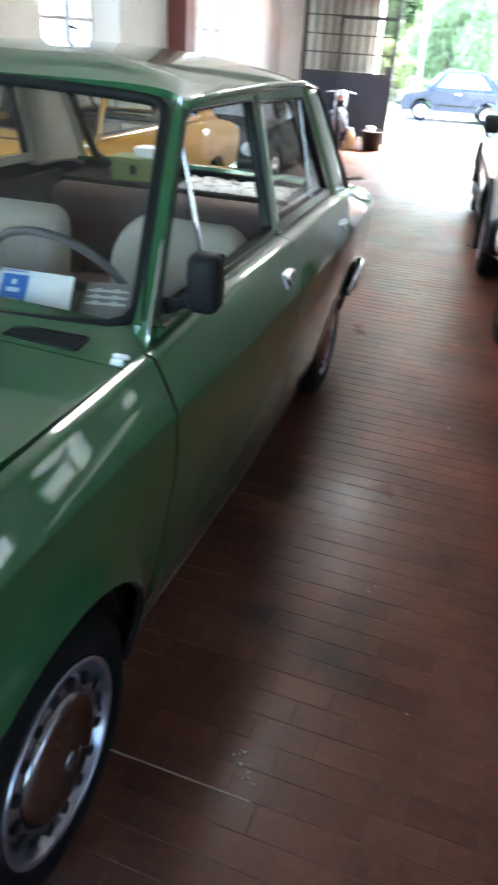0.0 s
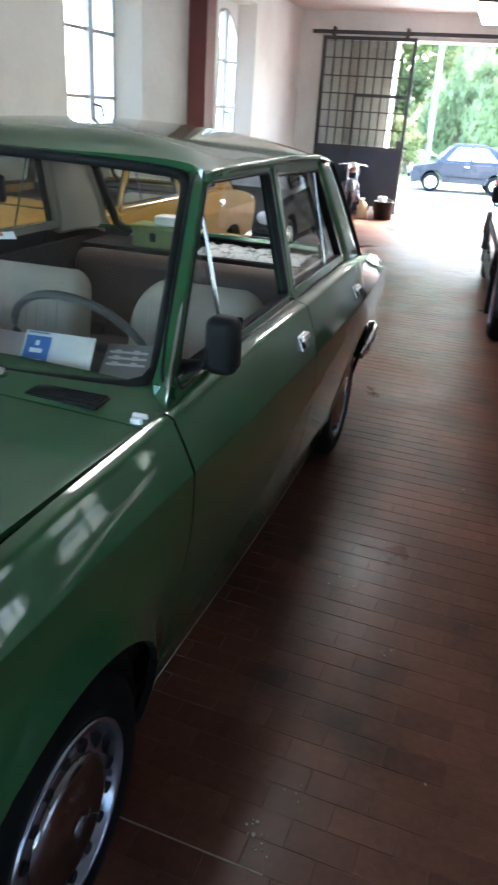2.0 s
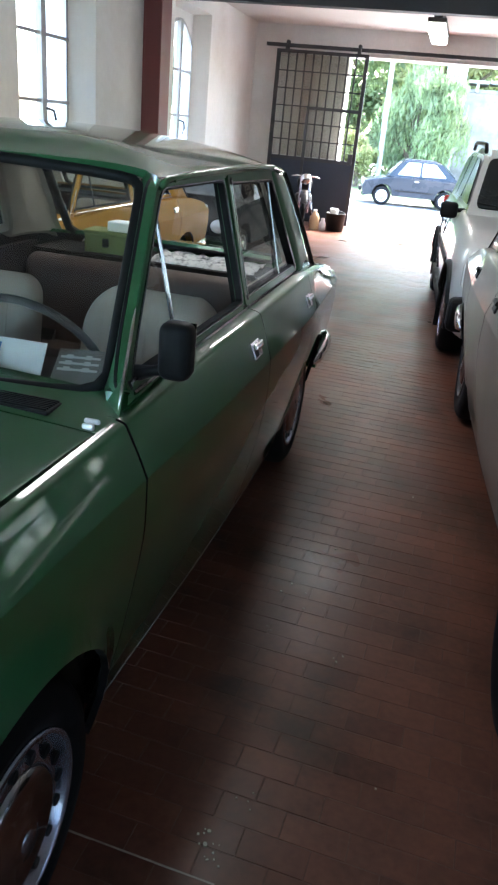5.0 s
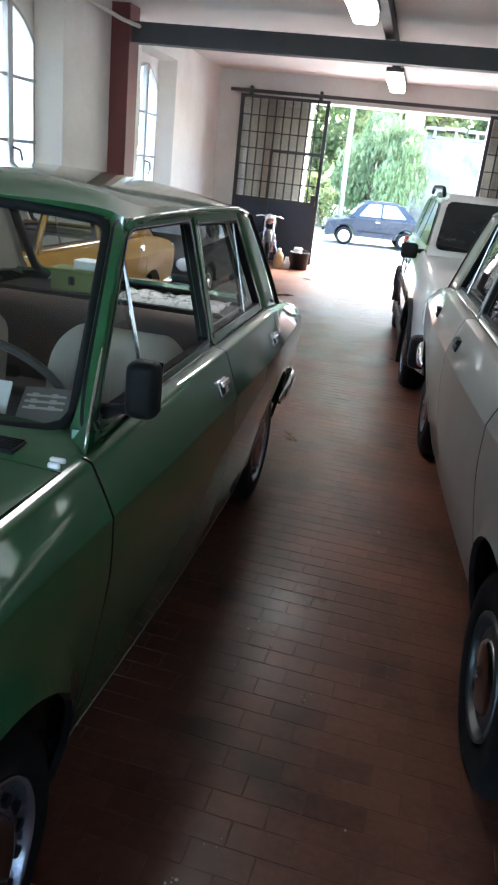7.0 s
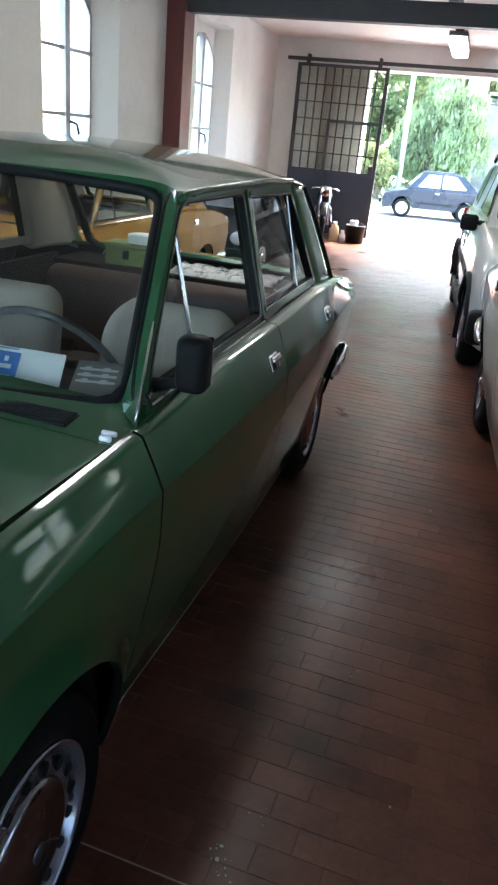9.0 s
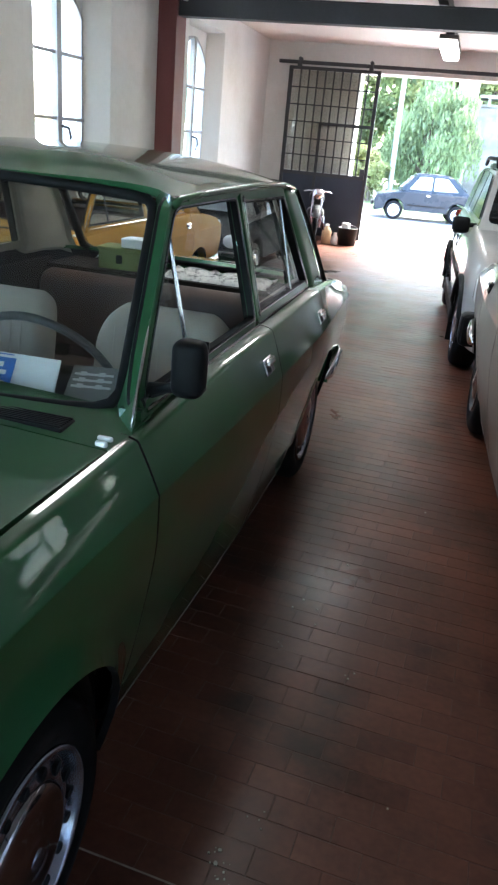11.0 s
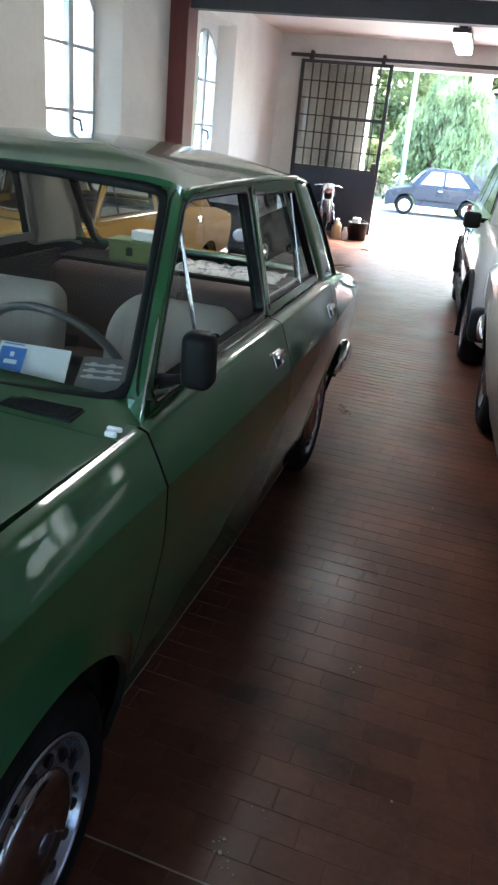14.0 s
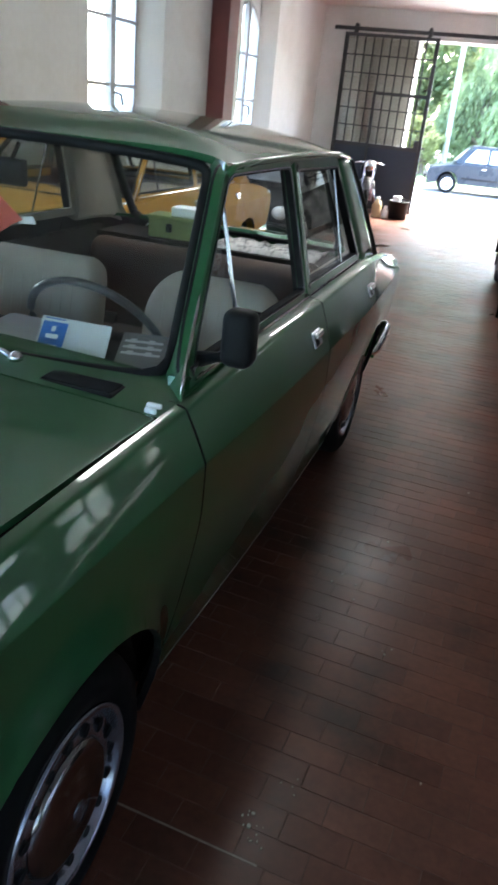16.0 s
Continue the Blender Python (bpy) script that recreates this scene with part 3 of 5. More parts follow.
# ---- car materials ----
def car_paint(name, base, flake=0.06, rough=0.28, coat=1.0, ior=1.5, spec=0.15):
    m = surface(name, base, rough, 0.0, var=flake, scale=2.5, fine=120, coat=coat, spec=spec)
    m.node_tree.nodes["Principled BSDF"].inputs["Coat Roughness"].default_value = 0.05
    m.node_tree.nodes["Principled BSDF"].inputs["Coat IOR"].default_value = ior
    return m


GREEN = car_paint("dark_green_enamel", (0.024, 0.094, 0.036), rough=0.35, ior=1.5)
SILVER = car_paint("beige_grey_enamel", (0.19, 0.175, 0.157), rough=0.45, coat=0.6)
SILVER_B = car_paint("silver_metallic", (0.46, 0.455, 0.44), rough=0.3)
YELLOW = car_paint("ochre_yellow_enamel", (0.36, 0.185, 0.03), rough=0.6, coat=0.08, spec=0.1)
BLUE = car_paint("dark_blue_enamel", (0.018, 0.024, 0.033), coat=0.15)
DARK_STEEL = surface("dark_wheel_steel", (0.05, 0.05, 0.052), 0.4, 0.5, var=0.15, scale=8, fine=90)
WHITE_STEEL = surface("white_enamel", (0.82, 0.82, 0.82), 0.3, var=0.04, coat=1.0)
CHROME = surface("chrome", (0.68, 0.68, 0.7), 0.08, 1.0, var=0.05, scale=6, fine=80)
WHEEL_STEEL = surface("blue_grey_wheel_steel", (0.36, 0.37, 0.44), 0.22, 0.85, var=0.15, scale=8, fine=90)
CAP_STEEL = surface("polished_cap_steel", (0.36, 0.36, 0.38), 0.12, 1.0, var=0.08, scale=6, fine=80)
STEEL = surface("painted_wheel_steel", (0.42, 0.43, 0.48), 0.2, 0.9, var=0.12, scale=8, fine=90)
RUBBER = surface("tyre_rubber", (0.007, 0.007, 0.008), 0.75, spec=0.15, var=0.2, scale=10, fine=90, bump=0.0005)
SEAL = surface("black_rubber_seal", (0.008, 0.008, 0.009), 0.6, spec=0.2, var=0.1, scale=10, fine=90)
BLACK = surface("black_plastic", (0.008, 0.008, 0.009), 0.55, spec=0.15, var=0.12, scale=10, fine=120, bump=0.0003)
TUB = surface("dark_interior_trim", (0.02, 0.016, 0.014), 0.85, spec=0.2, var=0.2, scale=6, fine=90)
BROWN = surface("brown_vinyl", (0.085, 0.05, 0.038), 0.6, var=0.12, scale=5, fine=90)
CLOTH = surface("beige_seat_cloth", (0.5, 0.42, 0.335), 0.95, var=0.12, scale=6, fine=260, bump=0.0012)
LINING = surface("grey_roof_lining", (0.36, 0.335, 0.285), 0.9, var=0.1, scale=6, fine=150)
CAR_GLASS = glass("car_glass", (0.93, 0.95, 0.93), base=0.09)
SIDE_GLASS = glass("side_glass", (0.86, 0.88, 0.87), base=0.11)
PAPER = surface("white_paper", (0.78, 0.79, 0.78), 0.7, var=0.04, scale=8, fine=80)
PRINT_BLUE = surface("blue_print", (0.03, 0.16, 0.52), 0.6, var=0.06, scale=10, fine=90)
GREY_PRINT = surface("grey_print", (0.25, 0.25, 0.24), 0.6, var=0.15, scale=20, fine=90)
LENS_RED = surface("red_lens", (0.4, 0.02, 0.015), 0.15, var=0.1, scale=20, fine=90, coat=0.5)
LENS_CLEAR = surface("clear_lens", (0.75, 0.75, 0.72), 0.12, var=0.06, scale=20, fine=90, coat=0.6)


ARCH_Y, ARCH_Z, ARCH_R = (-0.01, 2.448), 0.285, 0.355


def half_width(y):
    """Plan of the body at the crease: widest by the rear doors, drawn in towards nose and tail."""
    nose = 0.042 * smooth(1.5, -0.3, y) + 0.03 * max(0.0, (0.0 - y) / 0.62) ** 2
    return 0.798 - nose - 0.044 * (math.hypot(max(0.0, y - 2.1) / 0.95, 0.2) - 0.2)


def crease(y):
    return 0.80 + 0.012 * smooth(1.0, 0.1, y) - 0.012 * smooth(1.2, 2.4, y)


def shoulder(y):
    """Height of the top edge of the body side."""
    low = 0.923 - 0.05 * max(0.0, (0.3 - y) / 1.0) ** 1.6
    return low + 0.034 * smooth(0.2, 1.1, y) - 0.104 * max(0.0, (y - 2.15) / 1.0) ** 1.7


def flare(y, z):
    """Rolled lip round the wheel openings."""
    d = min(math.hypot(y - yc, z - ARCH_Z) for yc in ARCH_Y)
    return (0.03 if y < 1.2 else 0.006) * min(1.0, max(0.0, (0.432 - d) / 0.072)) ** 1.25 if z > 0.19 else 0.0


def low_inset(z):
    return 0.095 * max(0.0, (0.70 - z) / 0.50) ** 1.5


LOW_ROWS = [k / 30 for k in range(30)] + [0.985, 0.995, 1.0]
FACE_ROWS = (0.03, 0.1, 0.25, 0.4, 0.55, 0.7, 0.85, 1.0)
ROUND_ROWS = ((0.0475, 0.0165), (0.0495, 0.0125), (0.0525, 0.0095), (0.0555, 0.0080), (0.0590, 0.0066), (0.0625, 0.0054), (0.0665, 0.0042), (0.0705, 0.0031), (0.0735, 0.0023), (0.0755, 0.0018))
LEDGE_ROWS = ((0.085, 0.0005), (0.099, 0.001))


def section(y, z_low, ledge):
    """One cross-section of the body side from the sill up: x and z of its rows."""
    c, top, w = crease(y), shoulder(y), half_width(y)
    pts = []
    for f in LOW_ROWS:
        z = z_low + (c - z_low) * f
        pts.append((w - low_inset(z), z))
    h = top - c - 0.02
    for q in FACE_ROWS:
        pts.append((w - 0.046 * (0.86 * q + 0.14 * q * q), c + h * q))
    for i, d in ROUND_ROWS + (LEDGE_ROWS if ledge else ()):
        pts.append((w - i, top - d))
    return pts


def body_panel(name, yl, yr, z_low, paint, parent, s, n, label="", arches=True, ledge=True):
    """One outer panel of the car's side between two edges yl(z) and yr(z)."""
    bm = bmesh.new()
    nr = len(section(0.5, z_low, ledge))
    grid = []
    for r in range(nr):
        row = []
        zr = section(1.0, z_low, ledge)[r][1]
        a, b = yl(zr), yr(zr)
        for i in range(n + 1):
            y = a + (b - a) * i / n
            x, z = section(y, z_low, ledge)[r]
            row.append(bm.verts.new((x, y, z)))
        grid.append(row)
    for r0, r1 in zip(grid, grid[1:]):
        for i in range(n):
            bm.faces.new((r0[i], r0[i + 1], r1[i + 1], r1[i]))
    if arches:
        near = lambda v: min(ARCH_Y, key=lambda yc: abs(v.co.y - yc))
        reach = {v: math.hypot(v.co.y - near(v), v.co.z - ARCH_Z) for v in bm.verts}
        bmesh.ops.delete(bm, geom=[f for f in bm.faces if all(reach[v] < ARCH_R for v in f.verts)], context="FACES")
        for v in bm.verts:
            if reach[v] < ARCH_R:
                yc, k = near(v), ARCH_R / reach[v]
                v.co.y, v.co.z = yc + (v.co.y - yc) * k, ARCH_Z + (v.co.z - ARCH_Z) * k
                v.co.x = half_width(v.co.y) - low_inset(v.co.z)
        rim = [v for v in bm.verts if abs(math.hypot(v.co.y - near(v), v.co.z - ARCH_Z) - ARCH_R) < 0.006]
        bmesh.ops.remove_doubles(bm, verts=rim, dist=0.011)
    for v in bm.verts:
        v.co.x = s * (v.co.x + flare(v.co.y, v.co.z))
    for e in bm.edges:
        e.smooth = len(e.link_faces) > 1
    if s < 0:
        bmesh.ops.reverse_faces(bm, faces=bm.faces)
    ob = part(name, bm, paint, parent, label, smooth=True)
    mod = ob.modifiers.new("thickness", "SOLIDIFY")
    mod.thickness = 0.016
    mod.offset = -1
    # rims and insides coloured black for the shade in gaps and arches
    ob.data.materials.append(SEAL)
    mod.material_offset, mod.material_offset_rim = 1, 1
    return ob


def face_x(y, z):
    """x of the sloping face above the crease."""
    c, top = crease(y), shoulder(y)
    q = min(1.0, max(0.0, (z - c) / (top - c - 0.02)))
    return half_width(y) - 0.046 * (0.86 * q + 0.14 * q * q)


SHARED = {}


def wheel(parent, at, s, steer=0.0, r=0.285, rim=0.19, width=0.15, slots=16, cap=True, name="wheel", steel=None):
    """A road wheel with tyre, pressed steel rim, ring of slots and chrome hub cap; its outer face looks to s * x."""
    hub = new(name)
    hub.parent = parent
    hub.matrix_basis = pose(*at, 0, 0, steer) @ Matrix.Diagonal((s, 1, 1, 1))
    w = width
    prof = [(-w, rim * 0.98), (-w, r - 0.05), (-w * 0.93, r - 0.012), (-w * 0.8, r), (-w * 0.2, r), (-0.012, r - 0.012), (0.002, r - 0.035), (0.004, r - 0.06), (-0.004, rim + 0.006), (-0.02, rim * 0.98)]
    part("tyre", lathe(bmesh.new(), prof, 48), RUBBER, hub, smooth=True)
    st = steel or WHEEL_STEEL
    prof = [(-w * 0.9, rim * 0.96), (-0.03, rim * 0.96), (-0.012, rim + 0.004), (0.002, rim + 0.004), (0.004, rim - 0.004), (-0.004, rim - 0.008), (-0.026, rim - 0.014), (-0.032, rim - 0.02), (-0.012, rim - 0.036), (-0.006, rim - 0.055), (-0.014, rim - 0.066), (-0.03, rim - 0.075), (-0.03, 0.01)]
    part("rim", lathe(bmesh.new(), prof, 56), st, hub, smooth=True)
    if "slot" not in SHARED:
        sb = bmesh.new()
        lathe(sb, [(-0.014, 0.001), (-0.0045, 0.001), (-0.0035, 0.8), (-0.0045, 1.0), (-0.014, 1.0)], 12)
        for v in sb.verts:
            v.co.y, v.co.z = v.co.y * 0.0115, v.co.z * 0.0145
        SHARED["slot"] = bpy.data.meshes.new("slot")
        sb.to_mesh(SHARED["slot"])
        sb.free()
        SHARED["slot"].materials.append(RUBBER)
    for k in range(slots):
        a = 2 * math.pi * k / slots
        so = new("slot", SHARED["slot"])
        so.parent = hub
        so.matrix_basis = Matrix.Rotation(a, 4, "X") @ Matrix.Translation((0, 0, rim - 0.041))
    if cap:
        cr = rim - 0.061
        prof = [(-0.03, cr), (-0.014, cr), (-0.004, cr - 0.005), (0.002, cr - 0.013), (0.004, cr - 0.022), (0.0075, cr * 0.6), (0.0095, cr * 0.33), (0.0115, cr * 0.3), (0.0135, cr * 0.22), (0.014, 0.001)]
        hc = part("hub_cap", lathe(bmesh.new(), prof, 48), CAP_STEEL, hub, smooth=True)
        part("emblem", lathe(bmesh.new(), [(0.0138, 0.02), (0.0165, 0.018), (0.017, 0.001)], 20), WHEEL_STEEL, hc, smooth=True)
    return hub


def ws_point(x, v, out=0.0):
    """The windscreen: x across, v from its foot (0) to its head (1)."""
    y = 0.50 + 0.44 * v + 0.075 * (x / 0.62) ** 2
    z = 0.945 + 0.405 * v + 0.03 * max(0.0, v) * (1 - (x / 0.6) ** 2)
    return Vector((x, y - out * 0.68, z + out * 0.73))


def saloon(name, m, paint, label, steer=0.0, open_window=True, right_mirror=True, full=True, wheel_cap=True, steel=None, knob=None):
    """A small boxy four-door saloon of the seventies; x across, y rearwards from the front axle, z up."""
    car = empty(name, m, label=label, category="car")
    door_y = lambda z: 0.462 - 0.02 * smooth(0.75, 0.5, z)
    mid_y = lambda z: 1.45
    rear_y = lambda z: 2.27 if z > 0.66 else 2.448 - math.sqrt(max(0.0, 0.41 ** 2 - (max(z, 0.3) - ARCH_Z) ** 2))
    for s in (1, -1):
        body_panel("front_wing", lambda z: -0.62, lambda z: door_y(z) - 0.004, 0.205, paint, car, s, 96, ledge=False)
        fd = body_panel("front_door", lambda z: door_y(z) + 0.004, lambda z: mid_y(z) - 0.003, 0.205, paint, car, s, 40, arches=False)
        rd = body_panel("rear_door", lambda z: mid_y(z) + 0.003, lambda z: rear_y(z) - 0.003, 0.205, paint, car, s, 36, arches=False)
        body_panel("rear_wing", lambda z: rear_y(z) + 0.003, lambda z: 3.12, 0.3, paint, car, s, 84)
        # sill under the doors, with its pale edge
        part("sill", prism(bmesh.new(), [(s * 0.60, 0.165), (s * 0.645, 0.172), (s * 0.652, 0.206), (s * 0.60, 0.206)], 1, 0.45, 2.06), SEAL, car)
        tube(bm := bmesh.new(), [(s * (half_width(y) - low_inset(0.205) - 0.001), y, 0.205) for y in span(0.37, 2.04, 12)], 0.0035, 6)
        part("sill_strip", bm, STEEL, car, "thin bright strip along the sill")
        # inner wheel housings
        for yc in ARCH_Y:
            hb = bmesh.new()
            lathe(hb, [(s * 0.682, ARCH_R + 0.004), (s * 0.4, ARCH_R + 0.004), (s * 0.4, 0.02)], 48)
            bmesh.ops.delete(hb, geom=[v for v in hb.verts if v.co.z < 0.01], context="VERTS")
            for v in hb.verts:
                v.co.y += yc
                v.co.z += ARCH_Z
            part("wheel_housing", hb, TUB, car)
        # upper side: a plane leaning in from the belt to the roof
        def up3(y, z, out, s=s):
            return (s * (0.698 - 0.098 * (z - 0.955) / 0.395 + out), y, z)
        o = [(0.51, 0.957), (0.576, 1.045), (0.9015, 1.363), (1.435, 1.363), (1.445, 0.957)]
        _, inner = ring("window_frame", rounded(o, 0.05), 0.02, paint, fd, up3, 0.022)
        _, inner2 = ring("window_seal", inner, 0.008, SEAL, fd, lambda y, z, out, s=s: up3(y, z, out + 0.002), 0.02)
        ring("inner_trim", rounded(o, 0.05), 0.02, SEAL, fd, lambda y, z, out, s=s: up3(y, z, out - 0.023), 0.007)
        part("belt_rail", prism(bmesh.new(), [(s * 0.645, 0.90), (s * 0.696, 0.918), (s * 0.696, 0.958), (s * 0.645, 0.958)], 1, 0.53, 1.442), paint, fd)
        ring("chrome_trim", inner, 0.003, STEEL, fd, lambda y, z, out, s=s: up3(y, z, out + 0.004), 0.006)
        # quarter light with its strut
        bm = bmesh.new()
        tube(bm, [up3(0.858, 1.272, -0.006), up3(0.842, 0.968, -0.006)], 0.006, 8)
        part("strut", bm, CAP_STEEL, fd, "chrome quarter-light strut")
        pane("quarter_light", [(0.56, 0.982), (0.842, 0.982), (0.857, 1.278), (0.592, 1.02)], CAR_GLASS, fd, up3, -0.012)
        if not (open_window and s > 0):
            pane("glass", [(0.845, 0.985), (1.41, 0.985), (1.4, 1.32), (0.95, 1.32), (0.86, 1.25)], CAR_GLASS, fd, up3, -0.014)
        o = [(1.456, 0.957), (1.462, 1.363), (2.025, 1.352), (2.25, 0.99), (2.25, 0.957)]
        _, inner = ring("window_frame", rounded(o, 0.035), 0.03, paint, rd, up3, 0.03)
        ring("inner_trim", rounded(o, 0.025), 0.036, LINING, rd, lambda y, z, out, s=s: up3(y, z, out - 0.031), 0.01)
        _, inner2 = ring("window_seal", inner, 0.01, SEAL, rd, lambda y, z, out: up3(y, z, out + 0.002), 0.03)
        ring("chrome_trim", inner, 0.005, CHROME, rd, lambda y, z, out: up3(y, z, out + 0.004), 0.006)
        tube(bm := bmesh.new(), [up3(1.968, 1.31, -0.004), up3(1.952, 0.965, -0.004)], 0.0045, 8)
        part("strut", bm, CAP_STEEL, rd)
        pane("glass", inner2, SIDE_GLASS, rd, up3, -0.012)
        # handles: a pull lever in a recessed plate
        for d, yh, zh in ((fd, 1.315, 0.868), (rd, 2.165, 0.858)):
            tilt = Matrix.Translation((s * (face_x(yh, zh) + 0.003), yh, zh)) @ Matrix.Rotation(s * radians(-22), 4, "Y")
            for nm, bx, mt, lb in (("handle_plate", (-0.012, 0.004, -0.042, 0.042, -0.026, 0.026, 0.004), knob or STEEL, ""), ("handle_recess", (-0.008, 0.0055, -0.036, 0.0, -0.02, 0.006, 0.002), SEAL, ""), ("handle", (0.002, 0.016, -0.04, 0.04, 0.0, 0.022, 0.006), knob or CHROME, "black door handle" if knob else "chrome door handle")):
                hb = boxed(*bx, 2)
                bmesh.ops.transform(hb, matrix=tilt @ Matrix.Diagonal((s, 1, 1, 1)), verts=hb.verts)
                bmesh.ops.recalc_face_normals(hb, faces=hb.faces)
                part(nm, hb, mt, d, lb)
        # belt moulding
        for d, y0, y1 in ((fd, 0.545, 1.44), (rd, 1.46, 2.24)):
            tube(bm := bmesh.new(), [(s * (0.701), y, 0.958) for y in (y0, (y0 + y1) / 2, y1)], 0.006, 6)
            part("belt_moulding", bm, CHROME, d)
        # windscreen pillar: rounded, from the screen's seal round to the door frame
        pb = bmesh.new()
        rows = []
        for v in span(-0.035, 1.02, 16):
            q = ws_point(s * (0.622 - 0.1 * v), v, 0.004)
            o1 = Vector(up3(0.481 + 0.4143 * v, 0.945 + 0.405 * v, 0.003))
            bend = Vector((o1.x + s * 0.003, o1.y - 0.014, q.z + 0.006))
            inn = (q + o1) / 2 + Vector((-s * 0.03, 0.03, 0))
            arc = [q * (1 - k) ** 2 + bend * 2 * k * (1 - k) + o1 * k ** 2 for k in span(0, 1, 6)]
            rows.append([pb.verts.new(p) for p in arc + [inn]])
        fs = []
        for a, b in zip(rows, rows[1:]):
            for i in range(8):
                fs.append(pb.faces.new((a[i], a[(i + 1) % 8], b[(i + 1) % 8], b[i])))
        bmesh.ops.recalc_face_normals(pb, faces=fs)
        ob = part("windscreen_pillar", pb, paint, car, smooth=True)
        ob.modifiers.new("edges", "EDGE_SPLIT").split_angle = radians(60)
        # chrome strip added to draw the lamp's reflection on the pillar
        glint_line = []
        for v in span(-0.02, 0.42, 6):
            q, o1 = ws_point(s * (0.622 - 0.1 * v), v, 0.004), Vector(up3(0.481 + 0.4143 * v, 0.945 + 0.405 * v, 0.003))
            bend = Vector((o1.x + s * 0.003, o1.y - 0.014, q.z + 0.006))
            glint_line.append(q * 0.09 + bend * 0.42 + o1 * 0.49 + Vector((0, -0.002, 0.001)))
        tube(bm := bmesh.new(), glint_line, [0.001, 0.0035, 0.004, 0.004, 0.004, 0.0035, 0.001], 8)
        part("pillar_glint", bm, CHROME, car, "thin bright strip in place of a lamp's reflection on the screen pillar", smooth=True)
        bm = bmesh.new()
        q = [[bm.verts.new(up3(y, z, o)) for y, z in ((1.437, 0.96), (1.475, 0.96), (1.47, 1.35), (1.44, 1.35))] for o in (-0.033, -0.042)]
        fs = [bm.faces.new(q[0]), bm.faces.new(q[1][::-1])] + [bm.faces.new((q[0][i], q[0][(i + 1) % 4], q[1][(i + 1) % 4], q[1][i])) for i in range(4)]
        bmesh.ops.recalc_face_normals(bm, faces=fs)
        part("door_pillar", bm, SEAL, car)
        # rear quarter between door and rear window
        def cp(y, z, out, s=s):
            return (s * (0.698 - 0.098 * (z - 0.955) / 0.395 + out + 0.0 - 0.01 * smooth(2.3, 2.7, y)), y, z)
        cb = bmesh.new()
        lo = []
        for t in span(0, 1, 10):
            za = 0.94 + 0.405 * t
            ya = 2.25 - 0.222 * (za - 0.99) / 0.352 if za > 0.99 else 2.25
            yb = table([(0.88, 2.70), (0.93, 2.66), (1.09, 2.53), (1.29, 2.32), (1.36, 2.24)], za)
            zf = lambda y: min(za, shoulder(y) - 0.004) if t == 0 else za
            if t == 0:
                yb = 2.70
            lo.append([cb.verts.new(cp(y, zf(y), 0)) for y in (ya + (yb - ya) * k for k in (0, 0.35, 0.7, 0.92))] + [cb.verts.new(cp(yb, zf(yb), -0.012))])
        for a, b in zip(lo, lo[1:]):
            for i in range(4):
                cb.faces.new((a[i], a[i + 1], b[i + 1], b[i]))
        cb.normal_update()
        for f in cb.faces:
            if f.normal.x * s < 0:
                f.normal_flip()
        ib = bmesh.new()
        inner = [[ib.verts.new((v.co.x - s * 0.058, v.co.y, v.co.z)) for v in row] for row in lo]
        for a, b in zip(inner, inner[1:]):
            for i in range(4):
                ib.faces.new((a[i], a[i + 1], b[i + 1], b[i]))
        part("pillar_trim", ib, LINING, car)
        q = part("rear_pillar", cb, paint, car, smooth=True)
        mod = q.modifiers.new("thickness", "SOLIDIFY")
        mod.thickness, mod.offset = 0.05, -1
        q.data.materials.append(LINING)
        mod.material_offset, mod.material_offset_rim = 1, 1
        tube(bm := bmesh.new(), [cp(y, z, 0.0) for y, z in ((2.695, 0.895), (2.655, 0.94), (2.53, 1.09), (2.43, 1.19), (2.32, 1.29), (2.26, 1.335))], 0.006, 8)
        part("pillar_seal", bm, SEAL, car, smooth=True)
        # drip rail
        tube(bm := bmesh.new(), [up3(0.89, 1.345, 0.006), up3(0.93, 1.36, 0.012), up3(1.1, 1.366, 0.014), up3(1.6, 1.372, 0.012), up3(2.0, 1.364, 0.012), up3(2.18, 1.345, 0.004)], 0.009, 8)
        part("drip_rail", bm, paint, car, smooth=True)
        tube(bm := bmesh.new(), [up3(0.95, 1.357, 0.024), up3(1.1, 1.369, 0.024), up3(1.6, 1.375, 0.022), up3(2.0, 1.367, 0.022)], 0.003, 6)
        part("drip_edge", bm, paint, car)
        # tail lamp and bumper side
        part("tail_lamp", boxed(min(s * 0.645, s * 0.742), max(s * 0.645, s * 0.742), 3.10, 3.15, 0.69, 0.835, 0.02, 4), LENS_CLEAR, car, "pale lens tail lamp", smooth=True)
        part("headlamp", lathe_at((s * 0.53, -0.63, 0.68), 0.09), LENS_CLEAR, car, smooth=True)
        part("side_lamp", boxed(min(s * 0.738, s * 0.757), max(s * 0.738, s * 0.757), -0.335, -0.298, 0.652, 0.676, 0.007), LENS_RED, car)
        wheel(car, (s * 0.738, 0, 0.285), s, steer, cap=wheel_cap, steel=steel, rim=0.16 if steel else 0.19, slots=0 if steel else 16)
        wheel(car, (s * 0.722, 2.448, 0.285), s, 0, cap=wheel_cap, steel=steel, rim=0.16 if steel else 0.19, slots=0 if steel else 16)
    # bonnet with its raised middle
    def bonnet(u, y):
        x = u * (half_width(y) - 0.083)
        z = 0.922 + 0.02 * (1 - u ** 2) - 0.05 * max(0, (-0.1 - y) / 0.5) ** 2 - 0.001 * smooth(0.99, 1.0, abs(u))
        z += 0.005 * smooth(0.66, 0.58, abs(u)) * smooth(0.34, 0.26, y)
